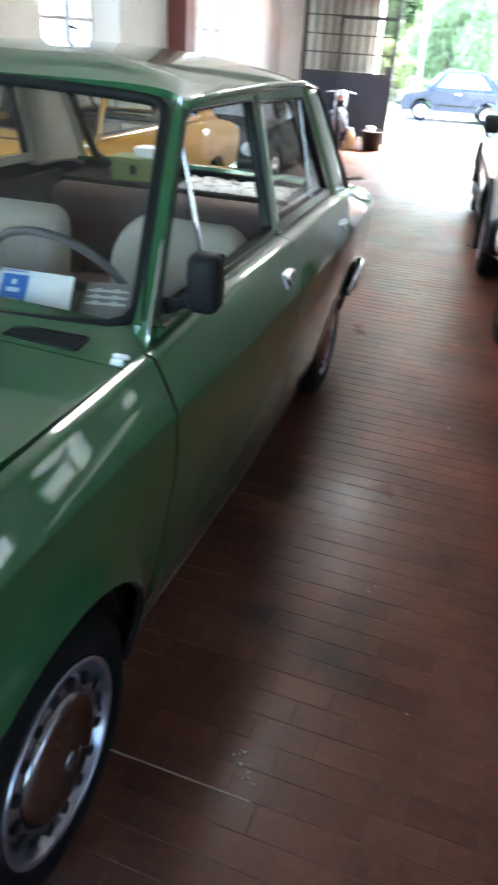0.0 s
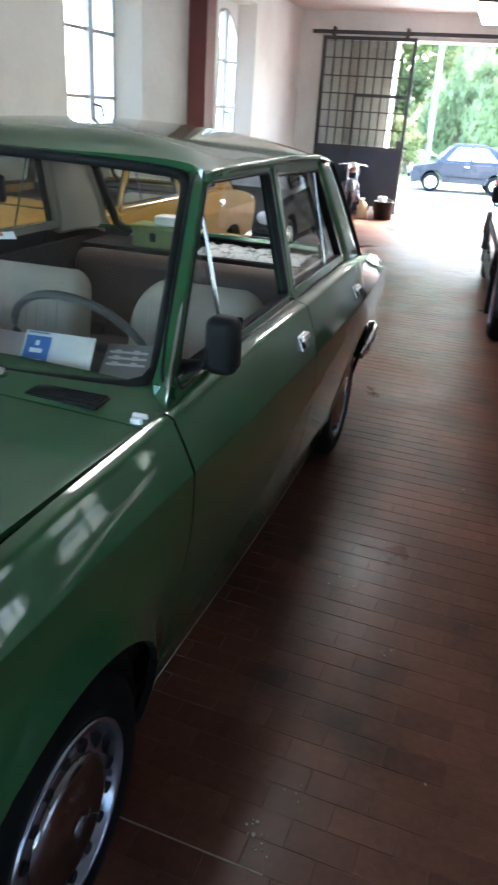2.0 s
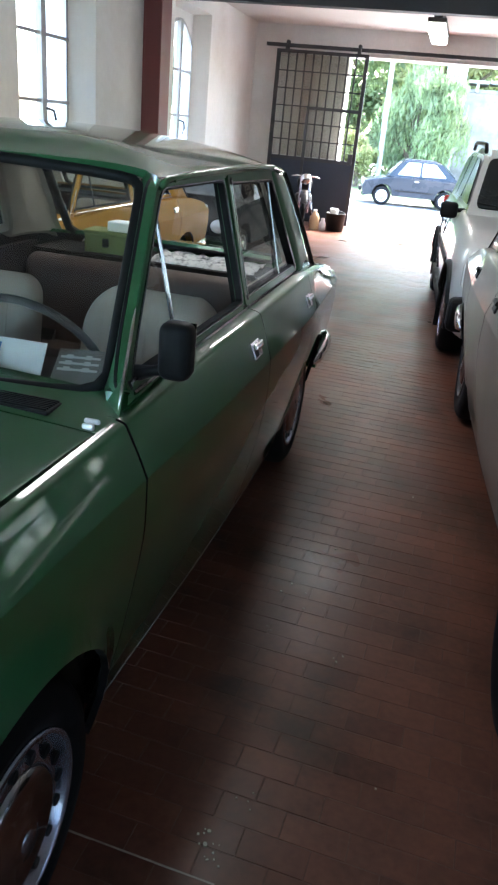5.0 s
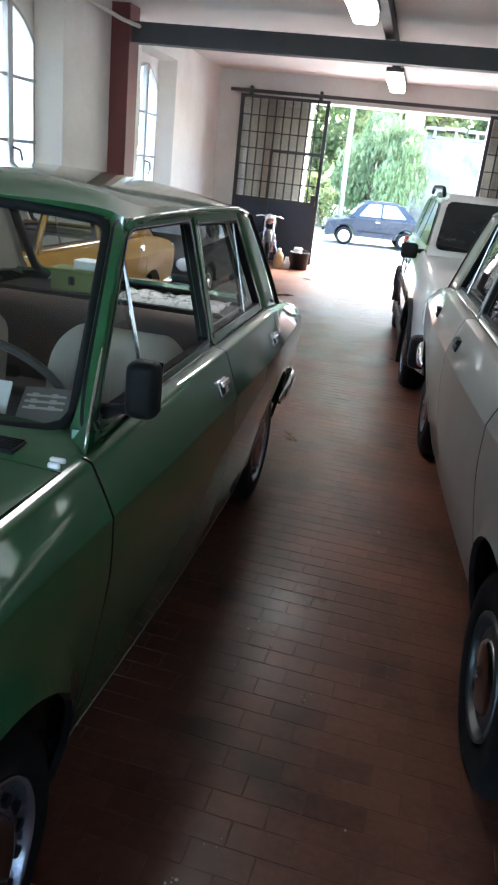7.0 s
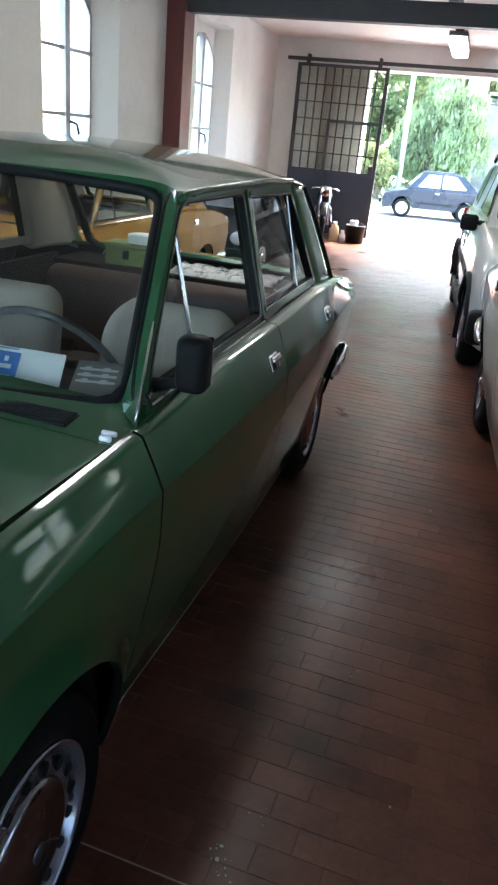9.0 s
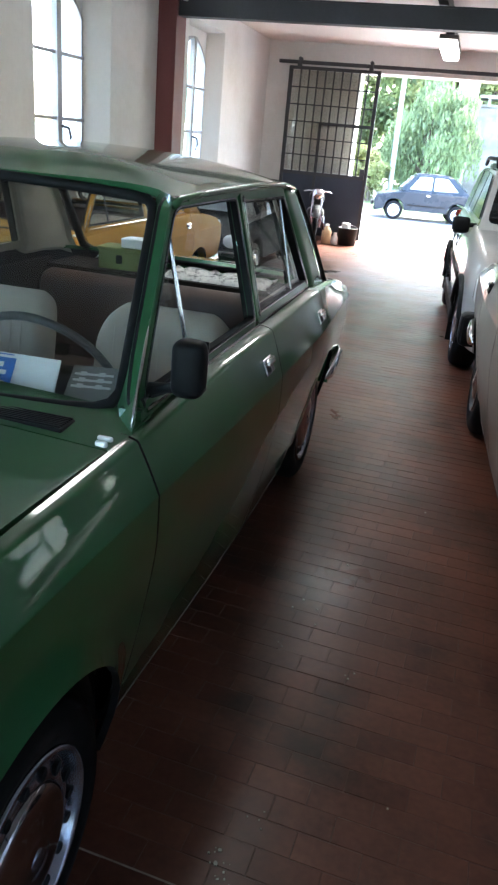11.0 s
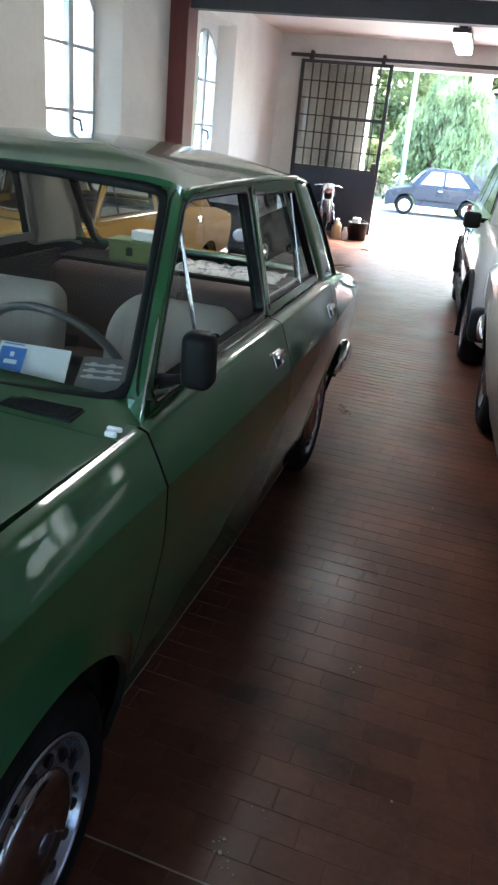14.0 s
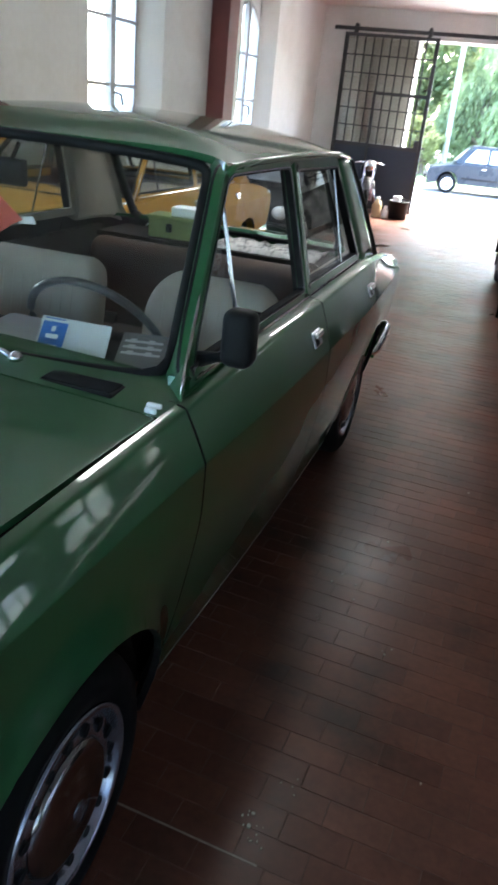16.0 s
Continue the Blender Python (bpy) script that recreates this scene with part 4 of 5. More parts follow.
        return (x, y, z)
    sheet("bonnet", bonnet, [-1, -0.995, -0.985] + span(-0.96, 0.96, 48) + [0.985, 0.995, 1], span(-0.6, 0.385, 40), paint, car, thick=0.016)
    # cowl, with its black grille
    sheet("cowl", lambda x, y: (x * (half_width(y) - 0.0745) / 0.712, y, 0.921 + 0.02 * (1 - (x / 0.712) ** 2) + 0.012 * (y - 0.39) / 0.13), span(-0.712, 0.712, 24), span(0.391, 0.57, 6), paint, car, thick=0.012)
    for s in (1, -1):
        gb = bmesh.new()
        x0, x1 = (0.40, 0.575) if s > 0 else (-0.575, -0.40)
        box(gb, x0, x1, 0.41, 0.475, 0.92, 0.937, 0.004)
        for k in range(7):
            y = 0.416 + k * 0.0085
            box(gb, x0 + 0.006, x1 - 0.006, y, y + 0.004, 0.936, 0.941)
        part("air_grille", gb, BLACK, car, "black slotted air grille")
    # bonnet louvres
    lb = bmesh.new()
    for i in range(2):
        for k in range(16):
            x = -0.36 + k * 0.048
            box(lb, x, x + 0.034, 0.235 + i * 0.03, 0.251 + i * 0.03, 0.938, 0.9505, 0.003)
    part("bonnet_louvre", lb, BLACK, car)
    # left: a washer jet; right: two white bars draw highlights on the cowl
    for x, y, w in ((-0.5, 0.455, 0.014), (0.664, 0.428, 0.017), (0.668, 0.403, 0.013)):
        part("jet_and_glint", boxed(x - w, x + w, y - 0.006, y + 0.006, 0.915, 0.934, 0.005, 3), WHITE_STEEL, car, smooth=True)
    # windscreen, seal, wipers
    us, vs = span(-0.615, 0.615, 20), span(-0.02, 0.975, 8)
    g = sheet("windscreen", lambda x, v: ws_point(x * (1 - 0.155 * v), v), us, vs, CAR_GLASS, car, thick=0)
    g.visible_shadow = False
    half = [ws_point(x, -0.03, 0.004) for x in span(0.0, 0.52, 7)]
    half += [ws_point(0.575, -0.024, 0.004), ws_point(0.606, 0.0, 0.004), ws_point(0.618, 0.05, 0.004)]
    half += [ws_point(0.629 - 0.102 * v, v, 0.004) for v in span(0.13, 0.88, 6)]
    half += [ws_point(0.525, 0.935, 0.004), ws_point(0.505, 0.965, 0.004), ws_point(0.47, 0.972, 0.004)]
    half += [ws_point(x, 0.972, 0.004) for x in span(0.4, 0.0, 5)]
    loop = half + [Vector((-p.x, p.y, p.z)) for p in half[-2:0:-1]]
    thick = [0.0185 if 0.985 < p.z < 1.32 else 0.0135 for p in loop]
    part("windscreen_seal", tube(bmesh.new(), loop, thick, 10, closed=True), SEAL, car, smooth=True)
    for x0, x1 in ((0.31, -0.1), (-0.18, -0.56)):
        ob = bmesh.new()
        tube(ob, [(x0, 0.465, 0.945), (x0 - 0.06, 0.475, 0.958), ws_point(x0 - 0.2, 0.03, 0.012), ws_point(x1, 0.06, 0.012)], [0.008, 0.006, 0.005, 0.004], 8)
        wp = part("wiper", ob, STEEL, car, smooth=True)
        part("pivot", lathe_at((x0, 0.462, 0.945), 0.016, 0.02, 2), CHROME, wp, smooth=True)
        tube(ob := bmesh.new(), [ws_point(x0 - 0.13, 0.012, 0.006), ws_point(x1 - 0.06, 0.075, 0.006)], 0.005, 6)
        part("blade", ob, SEAL, wp)
    # roof
    def roof(x, y):
        a = abs(x) / 0.602
        crown = 0.077 * a ** 2 + 0.018 * a ** 8
        drop = 0.07 * max(0, (1.45 - y) / 0.525) ** 2.2 + 0.13 * max(0, (y - 1.55) / 0.7) ** 2.2
        z = 1.455 - (crown ** 4 + drop ** 4) ** 0.25
        return (x, y + 0.0707 * (a ** 2) * (1 - 0.95 * smooth(0.86, 1.0, a)) * (1 - smooth(0.93, 1.3, y)), z)
    sheet("roof", roof, [0.602 * math.sin(math.pi / 2 * k / 16) for k in range(-16, 17)], span(0.925, 2.25, 36), paint, car, thick=0.02).modifiers["edges"].split_angle = radians(85)
    sheet("roof_lining", lambda x, y: (roof(x, y)[0] * 0.97, roof(x, y)[1], roof(x, y)[2] - 0.026), span(-0.595, 0.595, 20), span(0.945, 2.24, 24), LINING, car, thick=0)
    # rear window
    def rw(x, v, out=0.0):
        return Vector((x * (1 - 0.08 * v), 2.62 - 0.355 * v + 0.03 * (1 - (x / 0.55) ** 2), 0.925 + 0.385 * v + out))
    g = sheet("rear_window", rw, span(-0.53, 0.53, 10), span(0.03, 0.97, 5), CAR_GLASS, car, thick=0)
    g.visible_shadow = False
    loop = [rw(x, 0, 0.0) for x in span(-0.5, 0.5, 8)] + [rw(0.54, v, 0) for v in span(0.08, 0.92, 6)] + [rw(x, 1, 0) for x in span(0.5, -0.5, 8)] + [rw(-0.54, v, 0) for v in span(0.92, 0.08, 6)]
    part("rear_window_seal", tube(bmesh.new(), loop, 0.02, 8, closed=True), SEAL, car, smooth=True)
    # boot lid, tail and nose
    sheet("boot_lid", lambda x, y: (x * (1 - 0.03 * smooth(2.7, 3.1, y)), y, shoulder(y) + 0.004 + 0.018 * (1 - (x / 0.68) ** 2)), span(-0.68, 0.68, 20), span(2.6, 3.12, 20), paint, car, thick=0.016)
    part("tail_panel", prism(bmesh.new(), [(-0.71, 0.3), (0.71, 0.3), (0.733, 0.6), (0.735, 0.785), (0.645, 0.85), (-0.645, 0.85), (-0.735, 0.785), (-0.733, 0.6)], 1, 3.06, 3.12), paint, car)
    part("nose_panel", boxed(-0.72, 0.72, -0.62, -0.57, 0.35, 0.85, 0.02, 2), paint, car)
    gb = bmesh.new()
    for k in range(9):
        box(gb, -0.42, 0.42, -0.634, -0.62, 0.58 + k * 0.024, 0.592 + k * 0.024)
    part("radiator_grille", gb, BLACK, car)
    for y0, sg, nm in ((-0.70, -1, "front_bumper"), (3.14, 1, "rear_bumper")):
        bb = bmesh.new()
        yin = y0 - sg * (0.5 if sg > 0 else 0.33)
        pts = [(-0.762, yin, 0.455), (-0.768, yin + sg * 0.12, 0.46), (-0.76, y0 - sg * 0.12, 0.465), (-0.73, y0 - sg * 0.03, 0.465), (-0.6, y0, 0.465), (0, y0 + sg * 0.015, 0.465)]
        pts += [(-a, b, c) for a, b, c in pts[-2::-1]]
        tube(bb, pts, [0.006, 0.02, 0.026, 0.026, 0.026, 0.026, 0.026, 0.026, 0.026, 0.02, 0.006], 12, flat=2.0)
        bumper = part(nm, bb, CHROME, car, "chrome bumper", smooth=True)
        for x in (-0.69, 0.69):
            part("overrider", cushion(bmesh.new(), x - 0.03, x + 0.03, y0 - 0.035, y0 + 0.035, 0.40, 0.53, 0.02), CHROME, bumper, smooth=True)
    # inside: tub, dashboard, steering wheel, seats
    tb = bmesh.new()
    box(tb, -0.6, 0.6, 0.35, 2.6, 0.2, 0.24)
    box(tb, -0.66, 0.66, 0.36, 0.4, 0.16, 0.9)
    box(tb, -0.6, 0.6, 2.0, 2.05, 0.16, 0.24)
    for s in (-1, 1):
        box(tb, min(s * 0.61, s * 0.64), max(s * 0.61, s * 0.64), 0.62, 2.42, 0.22, 0.905)
    box(tb, -0.62, 0.62, 2.42, 2.6, 0.24, 0.86)
    part("interior_trim", tb, TUB, car)
    db = bmesh.new()
    cushion(db, -0.62, 0.62, 0.55, 0.84, 0.76, 0.915, 0.03)
    dash = part("dashboard", db, BLACK, car, smooth=True)
    part("instrument_hood", cushion(bmesh.new(), 0.18, 0.44, 0.79, 0.86, 0.87, 0.922, 0.02), BLACK, dash, smooth=True)
    sw = new("steering_wheel")
    sw.parent = car
    sw.matrix_basis = pose(0.30, 0.83, 0.902, 32, 0, 0)
    tube(bm := bmesh.new(), [(0.195 * math.cos(a), 0, 0.195 * math.sin(a)) for a in span(0, 2 * math.pi, 36)[:-1]], 0.0108, 10, closed=True)
    part("wheel_ring", bm, surface("grey_black_rim", (0.05, 0.05, 0.05), 0.35, var=0.1), sw, smooth=True)
    bm = bmesh.new()
    for a in (radians(200), radians(-20)):
        tube(bm, [(0, -0.02, 0), (0.19 * math.cos(a), 0, 0.19 * math.sin(a))], [0.016, 0.011], 8, flat=0.6)
    part("spoke", bm, STEEL, sw)
    part("horn_pad", lathe_at((0, -0.01, 0), 0.05, 0.04, 1), BLACK, sw, smooth=True)
    tube(bm := bmesh.new(), [(0, -0.02, 0), (0, -0.14, -0.01)], 0.025, 10)
    part("column", bm, BLACK, sw)
    for cx in (-0.345, 0.352):
        seat = new("front_seat")
        seat.parent = car
        part("seat_base", cushion(bmesh.new(), cx - 0.25, cx + 0.25, 1.02, 1.5, 0.3, 0.48, 0.06), CLOTH, seat, smooth=True)
        b2 = bmesh.new()
        cushion(b2, cx - (0.275 if cx < 0 else 0.255), cx + 0.262, 1.38, 1.51, 0.44, 0.955, 0.058, 0.2)
        bmesh.ops.subdivide_edges(b2, edges=[e for e in b2.edges if abs(e.verts[0].co.z - e.verts[1].co.z) > 0.2], cuts=12)
        for v in b2.verts:
            v.co.x = cx + (v.co.x - cx) * (1 - (0.26 if cx > 0 else 0.07) * max(0.0, (v.co.z - 0.74) / 0.215) ** 2.6)
            v.co.z -= 0.03 * ((v.co.x - cx) / 0.25) ** 2 * smooth(0.8, 0.95, v.co.z)
        part("backrest", b2, CLOTH, seat, "beige cloth backrest", smooth=True)
        pb = bmesh.new()
        for k in range(-4, 5):
            tube(pb, [(cx + k * 0.042, 1.379 + 0.2 * (z - 0.44), z) for z in (0.5, 0.7, 0.87)], 0.0018, 6)
        part("piping", pb, CLOTH, seat)
        tube(pb := bmesh.new(), [(cx - 0.2, 1.2, 0.24), (cx + 0.2, 1.2, 0.24), (cx + 0.2, 1.2, 0.31), (cx - 0.2, 1.2, 0.31)], 0.015, 6, closed=True)
        part("seat_runner", pb, BLACK, seat)
    bench = new("rear_bench")
    bench.parent = car
    part("seat_base", cushion(bmesh.new(), -0.6, 0.6, 1.9, 2.42, 0.24, 0.5, 0.06), BROWN, bench, smooth=True)
    part("backrest", cushion(bmesh.new(), -0.6, 0.6, 2.18, 2.3, 0.44, 0.87, 0.06, 0.2), BROWN, bench, smooth=True)
    part("parcel_shelf", boxed(-0.6, 0.6, 2.35, 2.64, 0.862, 0.885), TUB, car)
    mb = boxed(-0.075, 0.05, 0.88, 0.90, 1.245, 1.315, 0.01, 2)
    mir = part("rear_view_mirror", mb, BLACK, car)
    tube(bm := bmesh.new(), [(0, 0.89, 1.30), (0, 0.93, 1.35)], 0.006, 6)
    part("mirror_stem", bm, BLACK, mir)
    # door mirror on its stalk
    if right_mirror:
        mb = bmesh.new()
        cushion(mb, 0.756, 0.826, 0.52, 0.58, 1.003, 1.125, 0.022)
        dm = part("door_mirror", mb, BLACK, car, "black plastic door mirror", smooth=True)
        tube(bm := bmesh.new(), [(0.68, 0.60, 0.982), (0.735, 0.575, 1.005), (0.782, 0.55, 1.022)], [0.02, 0.011, 0.014], 10)
        part("mirror_arm", bm, BLACK, dm, smooth=True)
        part("mirror_glass", boxed(0.762, 0.82, 0.581, 0.583, 1.011, 1.117), CHROME, dm)
    return car


saloon("green_saloon", pose(0, 0, 0), GREEN, "dark green four-door saloon car with chrome trim, front window down", steer=0)
saloon("grey_saloon", pose(2.425, 0.98, 0, 0, 0, 3.3) @ Matrix.Diagonal((1.05, 1.07, 1.05, 1)), SILVER, "dusty beige-grey four-door saloon car parked along the aisle", right_mirror=False, open_window=False, steel=DARK_STEEL, knob=BLACK)


# ---- things ----
GREY_PAINT = car_paint("dark_grey_enamel", (0.02, 0.02, 0.022), rough=0.7, coat=0.0, spec=0.05)
def smallcar(name, m, paint, label, length=3.05, h=1.33, wb=1.84, half=0.68):
    """A tiny fastback two-door car; x across, y rearwards from the nose, z up."""
    car = empty(name, m, label=label, category="car")
    f0 = (length - wb) / 2
    low = [(0.02, 0.3), (0.0, 0.55), (0.06, 0.66), (0.75, 0.8), (0.82, 0.83), (length - 0.42, 0.83), (length - 0.06, 0.74), (length, 0.5), (length - 0.03, 0.3)]
    r = 0.3

    def arch_cut(c):
        return [(c + r * math.cos(a), 0.28 + r * math.sin(a)) for a in span(0, math.pi, 12)]
    outline = rounded(low, 0.05, 3)
    bottom = [(length - 0.03, 0.22)] + [(y, max(0.22, z)) for y, z in arch_cut(f0 + wb)] + [(y, max(0.22, z)) for y, z in arch_cut(f0)] + [(0.02, 0.22)]
    bm = bmesh.new()
    prism(bm, outline + bottom, 0, -half, half)
    bmesh.ops.bevel(bm, geom=[e for e in bm.edges if abs(e.verts[0].co.x - e.verts[1].co.x) < 1e-4 and min(e.verts[0].co.z, e.verts[1].co.z) > 0.4], offset=0.05, segments=3, affect="EDGES", profile=0.6)
    part("body", bm, paint, car, smooth=False)
    g = [(0.72, 0.83), (1.12, 1.26), (1.22, h), (2.05, h), (2.2, h - 0.04), (length - 0.32, 0.83)]
    bm = bmesh.new()
    vl = {}
    n = len(g)
    for s in (-1, 1):
        vl[s] = [bm.verts.new((s * (half - 0.02 - 0.13 * (z - 0.83) / (h - 0.83)), y, z)) for y, z in g]
    fs = [bm.faces.new(vl[-1]), bm.faces.new(vl[1][::-1])] + [bm.faces.new((vl[-1][i], vl[1][i], vl[1][(i + 1) % n], vl[-1][(i + 1) % n])) for i in range(n)]
    bmesh.ops.recalc_face_normals(bm, faces=fs)
    bmesh.ops.bevel(bm, geom=[e for e in bm.edges if min(e.verts[0].co.z, e.verts[1].co.z) > 0.9], offset=0.04, segments=3, affect="EDGES")
    part("cabin", bm, paint, car)
    dark = surface(name + "_pale_glass", (0.3, 0.32, 0.34), 0.1, var=0.2, scale=4, coat=0.5)

    def upx(z, s, o):
        return s * (half - 0.02 - 0.13 * (z - 0.83) / (h - 0.83) + o)
    for s in (-1, 1):
        for pts in ([(0.98, 0.88), (1.25, 1.24), (1.62, 1.25), (1.62, 0.88)], [(1.68, 0.88), (1.68, 1.25), (2.05, 1.24), (2.4, 0.9)]):
            bm = bmesh.new()
            f = bm.faces.new([bm.verts.new((upx(z, s, 0.006), y, z)) for y, z in rounded(pts, 0.04, 2)])
            ob = part("side_window", bm, dark, car)
            ob.modifiers.new("t", "SOLIDIFY").thickness = 0.008
        part("door_handle", boxed(min(s * half, s * (half + 0.02)), max(s * half, s * (half + 0.02)), 1.5, 1.62, 0.72, 0.75, 0.005), CHROME, car)
        part("headlamp", lathe_at((s * (half - 0.14), 0.02, 0.6), 0.09), LENS_CLEAR, car, smooth=True)
        part("tail_lamp", boxed(s * (half - 0.14) - 0.09, s * (half - 0.14) + 0.09, length - 0.03, length + 0.015, 0.5, 0.6, 0.01), LENS_RED, car)
        for yc in (f0, f0 + wb):
            wheel(car, (s * (half - 0.02), yc, 0.262), s, r=0.262, rim=0.165, cap=True, steel=WHITE_STEEL)
    for nm, pts in (("windscreen", [(-0.55, 0.77, 0.885), (0.55, 0.77, 0.885), (0.47, 1.09, 1.235), (-0.47, 1.09, 1.235)]), ("rear_window", [(-0.5, length - 0.38, 0.9), (0.5, length - 0.38, 0.9), (0.42, 2.3, 1.23), (-0.42, 2.3, 1.23)])):
        bm = bmesh.new()
        c = Vector((0, 1.6, 0.9))
        bm.faces.new([bm.verts.new(Vector(p) + (Vector((0, p[1] - 1.6, 0.6)).normalized() * 0.02)) for p in pts])
        ob = part(nm, bm, dark, car)
        ob.modifiers.new("t", "SOLIDIFY").thickness = 0.008
    for y, nm in ((-0.05, "front_bumper"), (length + 0.03, "rear_bumper")):
        part(nm, boxed(-half + 0.02, half - 0.02, y - 0.04, y + 0.04, 0.36, 0.47, 0.02), BLACK, car)
    part("side_stripe", boxed(-half - 0.006, half + 0.006, f0 + 0.36, f0 + wb - 0.36, 0.42, 0.46), BLACK, car)
    return car


smallcar("blue_hatchback", pose(-1.47, 22.75, ground_z(22.4), 0, 0, -90 + 8), BLUE, "dark blue tiny fastback car parked across the yard")
saloon("yellow_coupe", pose(-1.65, 3.0, 0) @ Matrix.Diagonal((0.93, 1, 0.93, 1)), YELLOW, "ochre yellow low car parked beside the wall", right_mirror=False, open_window=False)
smallcar("dark_hatchback", pose(-1.62, 6.9, 0) @ Matrix.Diagonal((1, 1, 0.8, 1)), GREY_PAINT, "dark grey small car parked behind the yellow one")


def estate(name, m, paint, label):
    """A tall silver estate car; y from the tail forwards, z up."""
    car = empty(name, m, label=label, category="car")
    L, wb, yr, half, belt, h = 3.9, 2.55, 0.62, 0.82, 1.02, 1.5
    tops = [(0.0, 0.6), (0.03, 0.9), (0.08, 1.0), (0.14, belt), (2.5, belt), (2.7, 0.995), (3.2, 0.945), (3.6, 0.885), (3.76, 0.83), (3.85, 0.74), (3.9, 0.56)]
    rows = ((0.0, 0.06), (0.1, 0.03), (0.22, 0.008), (0.36, 0.0), (0.5, 0.0), (0.62, 0.005), (0.74, 0.016), (0.84, 0.03), (0.91, 0.045), (0.955, 0.062), (0.982, 0.085), (0.995, 0.115), (1.0, 0.16))

    def flank(y):
        return half - 0.05 * max(0.0, (y - 2.7) / 1.2) ** 2 - 0.13 * max(0.0, (y - 3.45) / 0.45) ** 2.4 - 0.05 * max(0.0, (0.3 - y) / 0.3) ** 2
    r, hubs = 0.36, (yr, yr + wb)
    bm = bmesh.new()
    stations = span(0, 0.15, 8) + span(0.15, 3.55, 110)[1:] + span(3.55, L, 20)[1:]
    for s in (-1, 1):
        grid = []
        for y in stations:
            t = table(tops, y)
            col = [bm.verts.new((s * (flank(y) - i), y, 0.24 + (t - 0.24) * f)) for f, i in rows]
            grid.append(col + [bm.verts.new((s * flank(y) * k, y, t + 0.02 * (1 - k))) for k in (0.5, 0.25, 0.0)])
        for a, b in zip(grid, grid[1:]):
            for i in range(len(a) - 1):
                bm.faces.new((a[i], b[i], b[i + 1], a[i + 1]))
        for col in (grid[0], grid[-1]):
            bm.faces.new(col)
    hub_of = lambda v: min(hubs, key=lambda c: abs(v.co.y - c))
    far = {v: math.hypot(v.co.y - hub_of(v), v.co.z - 0.3) for v in bm.verts}
    bmesh.ops.delete(bm, geom=[f for f in bm.faces if all(far[v] < r for v in f.verts)], context="FACES")
    for v in bm.verts:
        if far[v] < r:
            c, k = hub_of(v), r / max(0.02, far[v])
            v.co.y, v.co.z = c + (v.co.y - c) * k, 0.3 + (v.co.z - 0.3) * k
    bmesh.ops.remove_doubles(bm, verts=bm.verts, dist=0.004)
    bmesh.ops.recalc_face_normals(bm, faces=bm.faces)
    ob = part("body", bm, paint, car, smooth=True)
    ob.modifiers.new("edges", "EDGE_SPLIT").split_angle = radians(48)
    for s in (-1, 1):
        for c in hubs:
            tube(bm := bmesh.new(), [(s * (flank(c + (r + 0.02) * math.cos(a)) - 0.004), c + (r + 0.02) * math.cos(a), 0.3 + (r + 0.02) * math.sin(a)) for a in span(-0.12, math.pi + 0.12, 20)], 0.034, 10, flat=0.6)
            part("arch_cladding", bm, BLACK, car, "black plastic wheel-arch cladding", smooth=True)
    g = [(0.06, belt - 0.01), (0.3, 1.42), (0.42, h - 0.02), (0.7, h), (1.9, h - 0.01), (2.05, h - 0.05), (2.7, belt - 0.02)]
    bm = bmesh.new()

    def gx(z, o=0.0):
        return half - 0.1 - 0.12 * (z - belt) / (h - belt) + o
    vl = {s: [bm.verts.new((s * gx(z), y, z)) for y, z in g] for s in (-1, 1)}
    n = len(g)
    fs = [bm.faces.new(vl[-1]), bm.faces.new(vl[1][::-1])] + [bm.faces.new((vl[-1][i], vl[1][i], vl[1][(i + 1) % n], vl[-1][(i + 1) % n])) for i in range(n)]
    bmesh.ops.recalc_face_normals(bm, faces=fs)
    bmesh.ops.bevel(bm, geom=[e for e in bm.edges if min(e.verts[0].co.z, e.verts[1].co.z) > 1.1], offset=0.05, segments=4, affect="EDGES")
    part("cabin", bm, paint, car)
    dark = surface("estate_dark_glass", (0.012, 0.014, 0.016), 0.06, var=0.1, spec=0.3)
    bm = bmesh.new()
    bm.faces.new([bm.verts.new((x, 0.085 + 0.24 * (z - belt) / 0.4 - 0.03, z)) for x, z in rounded([(-0.64, 1.05), (0.64, 1.05), (0.57, 1.415), (-0.57, 1.415)], 0.06, 3)])
    ob = part("rear_window", bm, dark, car)
    ob.modifiers.new("t", "SOLIDIFY").thickness = 0.01
    bm = bmesh.new()
    bm.faces.new([bm.verts.new((x, 2.655 - 0.6 * (z - 1.0) / 0.45 + 0.022, z + 0.012)) for x, z in rounded([(-0.665, 1.035), (0.665, 1.035), (0.575, 1.41), (-0.575, 1.41)], 0.06, 3)])
    ob = part("windscreen", bm, dark, car)
    ob.modifiers.new("t", "SOLIDIFY").thickness = 0.01
    for x in (-0.35, 0.2):
        tube(bm := bmesh.new(), [(x, 2.72, 1.03), (x + 0.2, 2.65, 1.07), (x + 0.45, 2.62, 1.09)], 0.009, 6)
        part("wiper", bm, SEAL, car)
    part("grille", boxed(-0.35, 0.35, 3.86, 3.905, 0.58, 0.74, 0.01), BLACK, car)
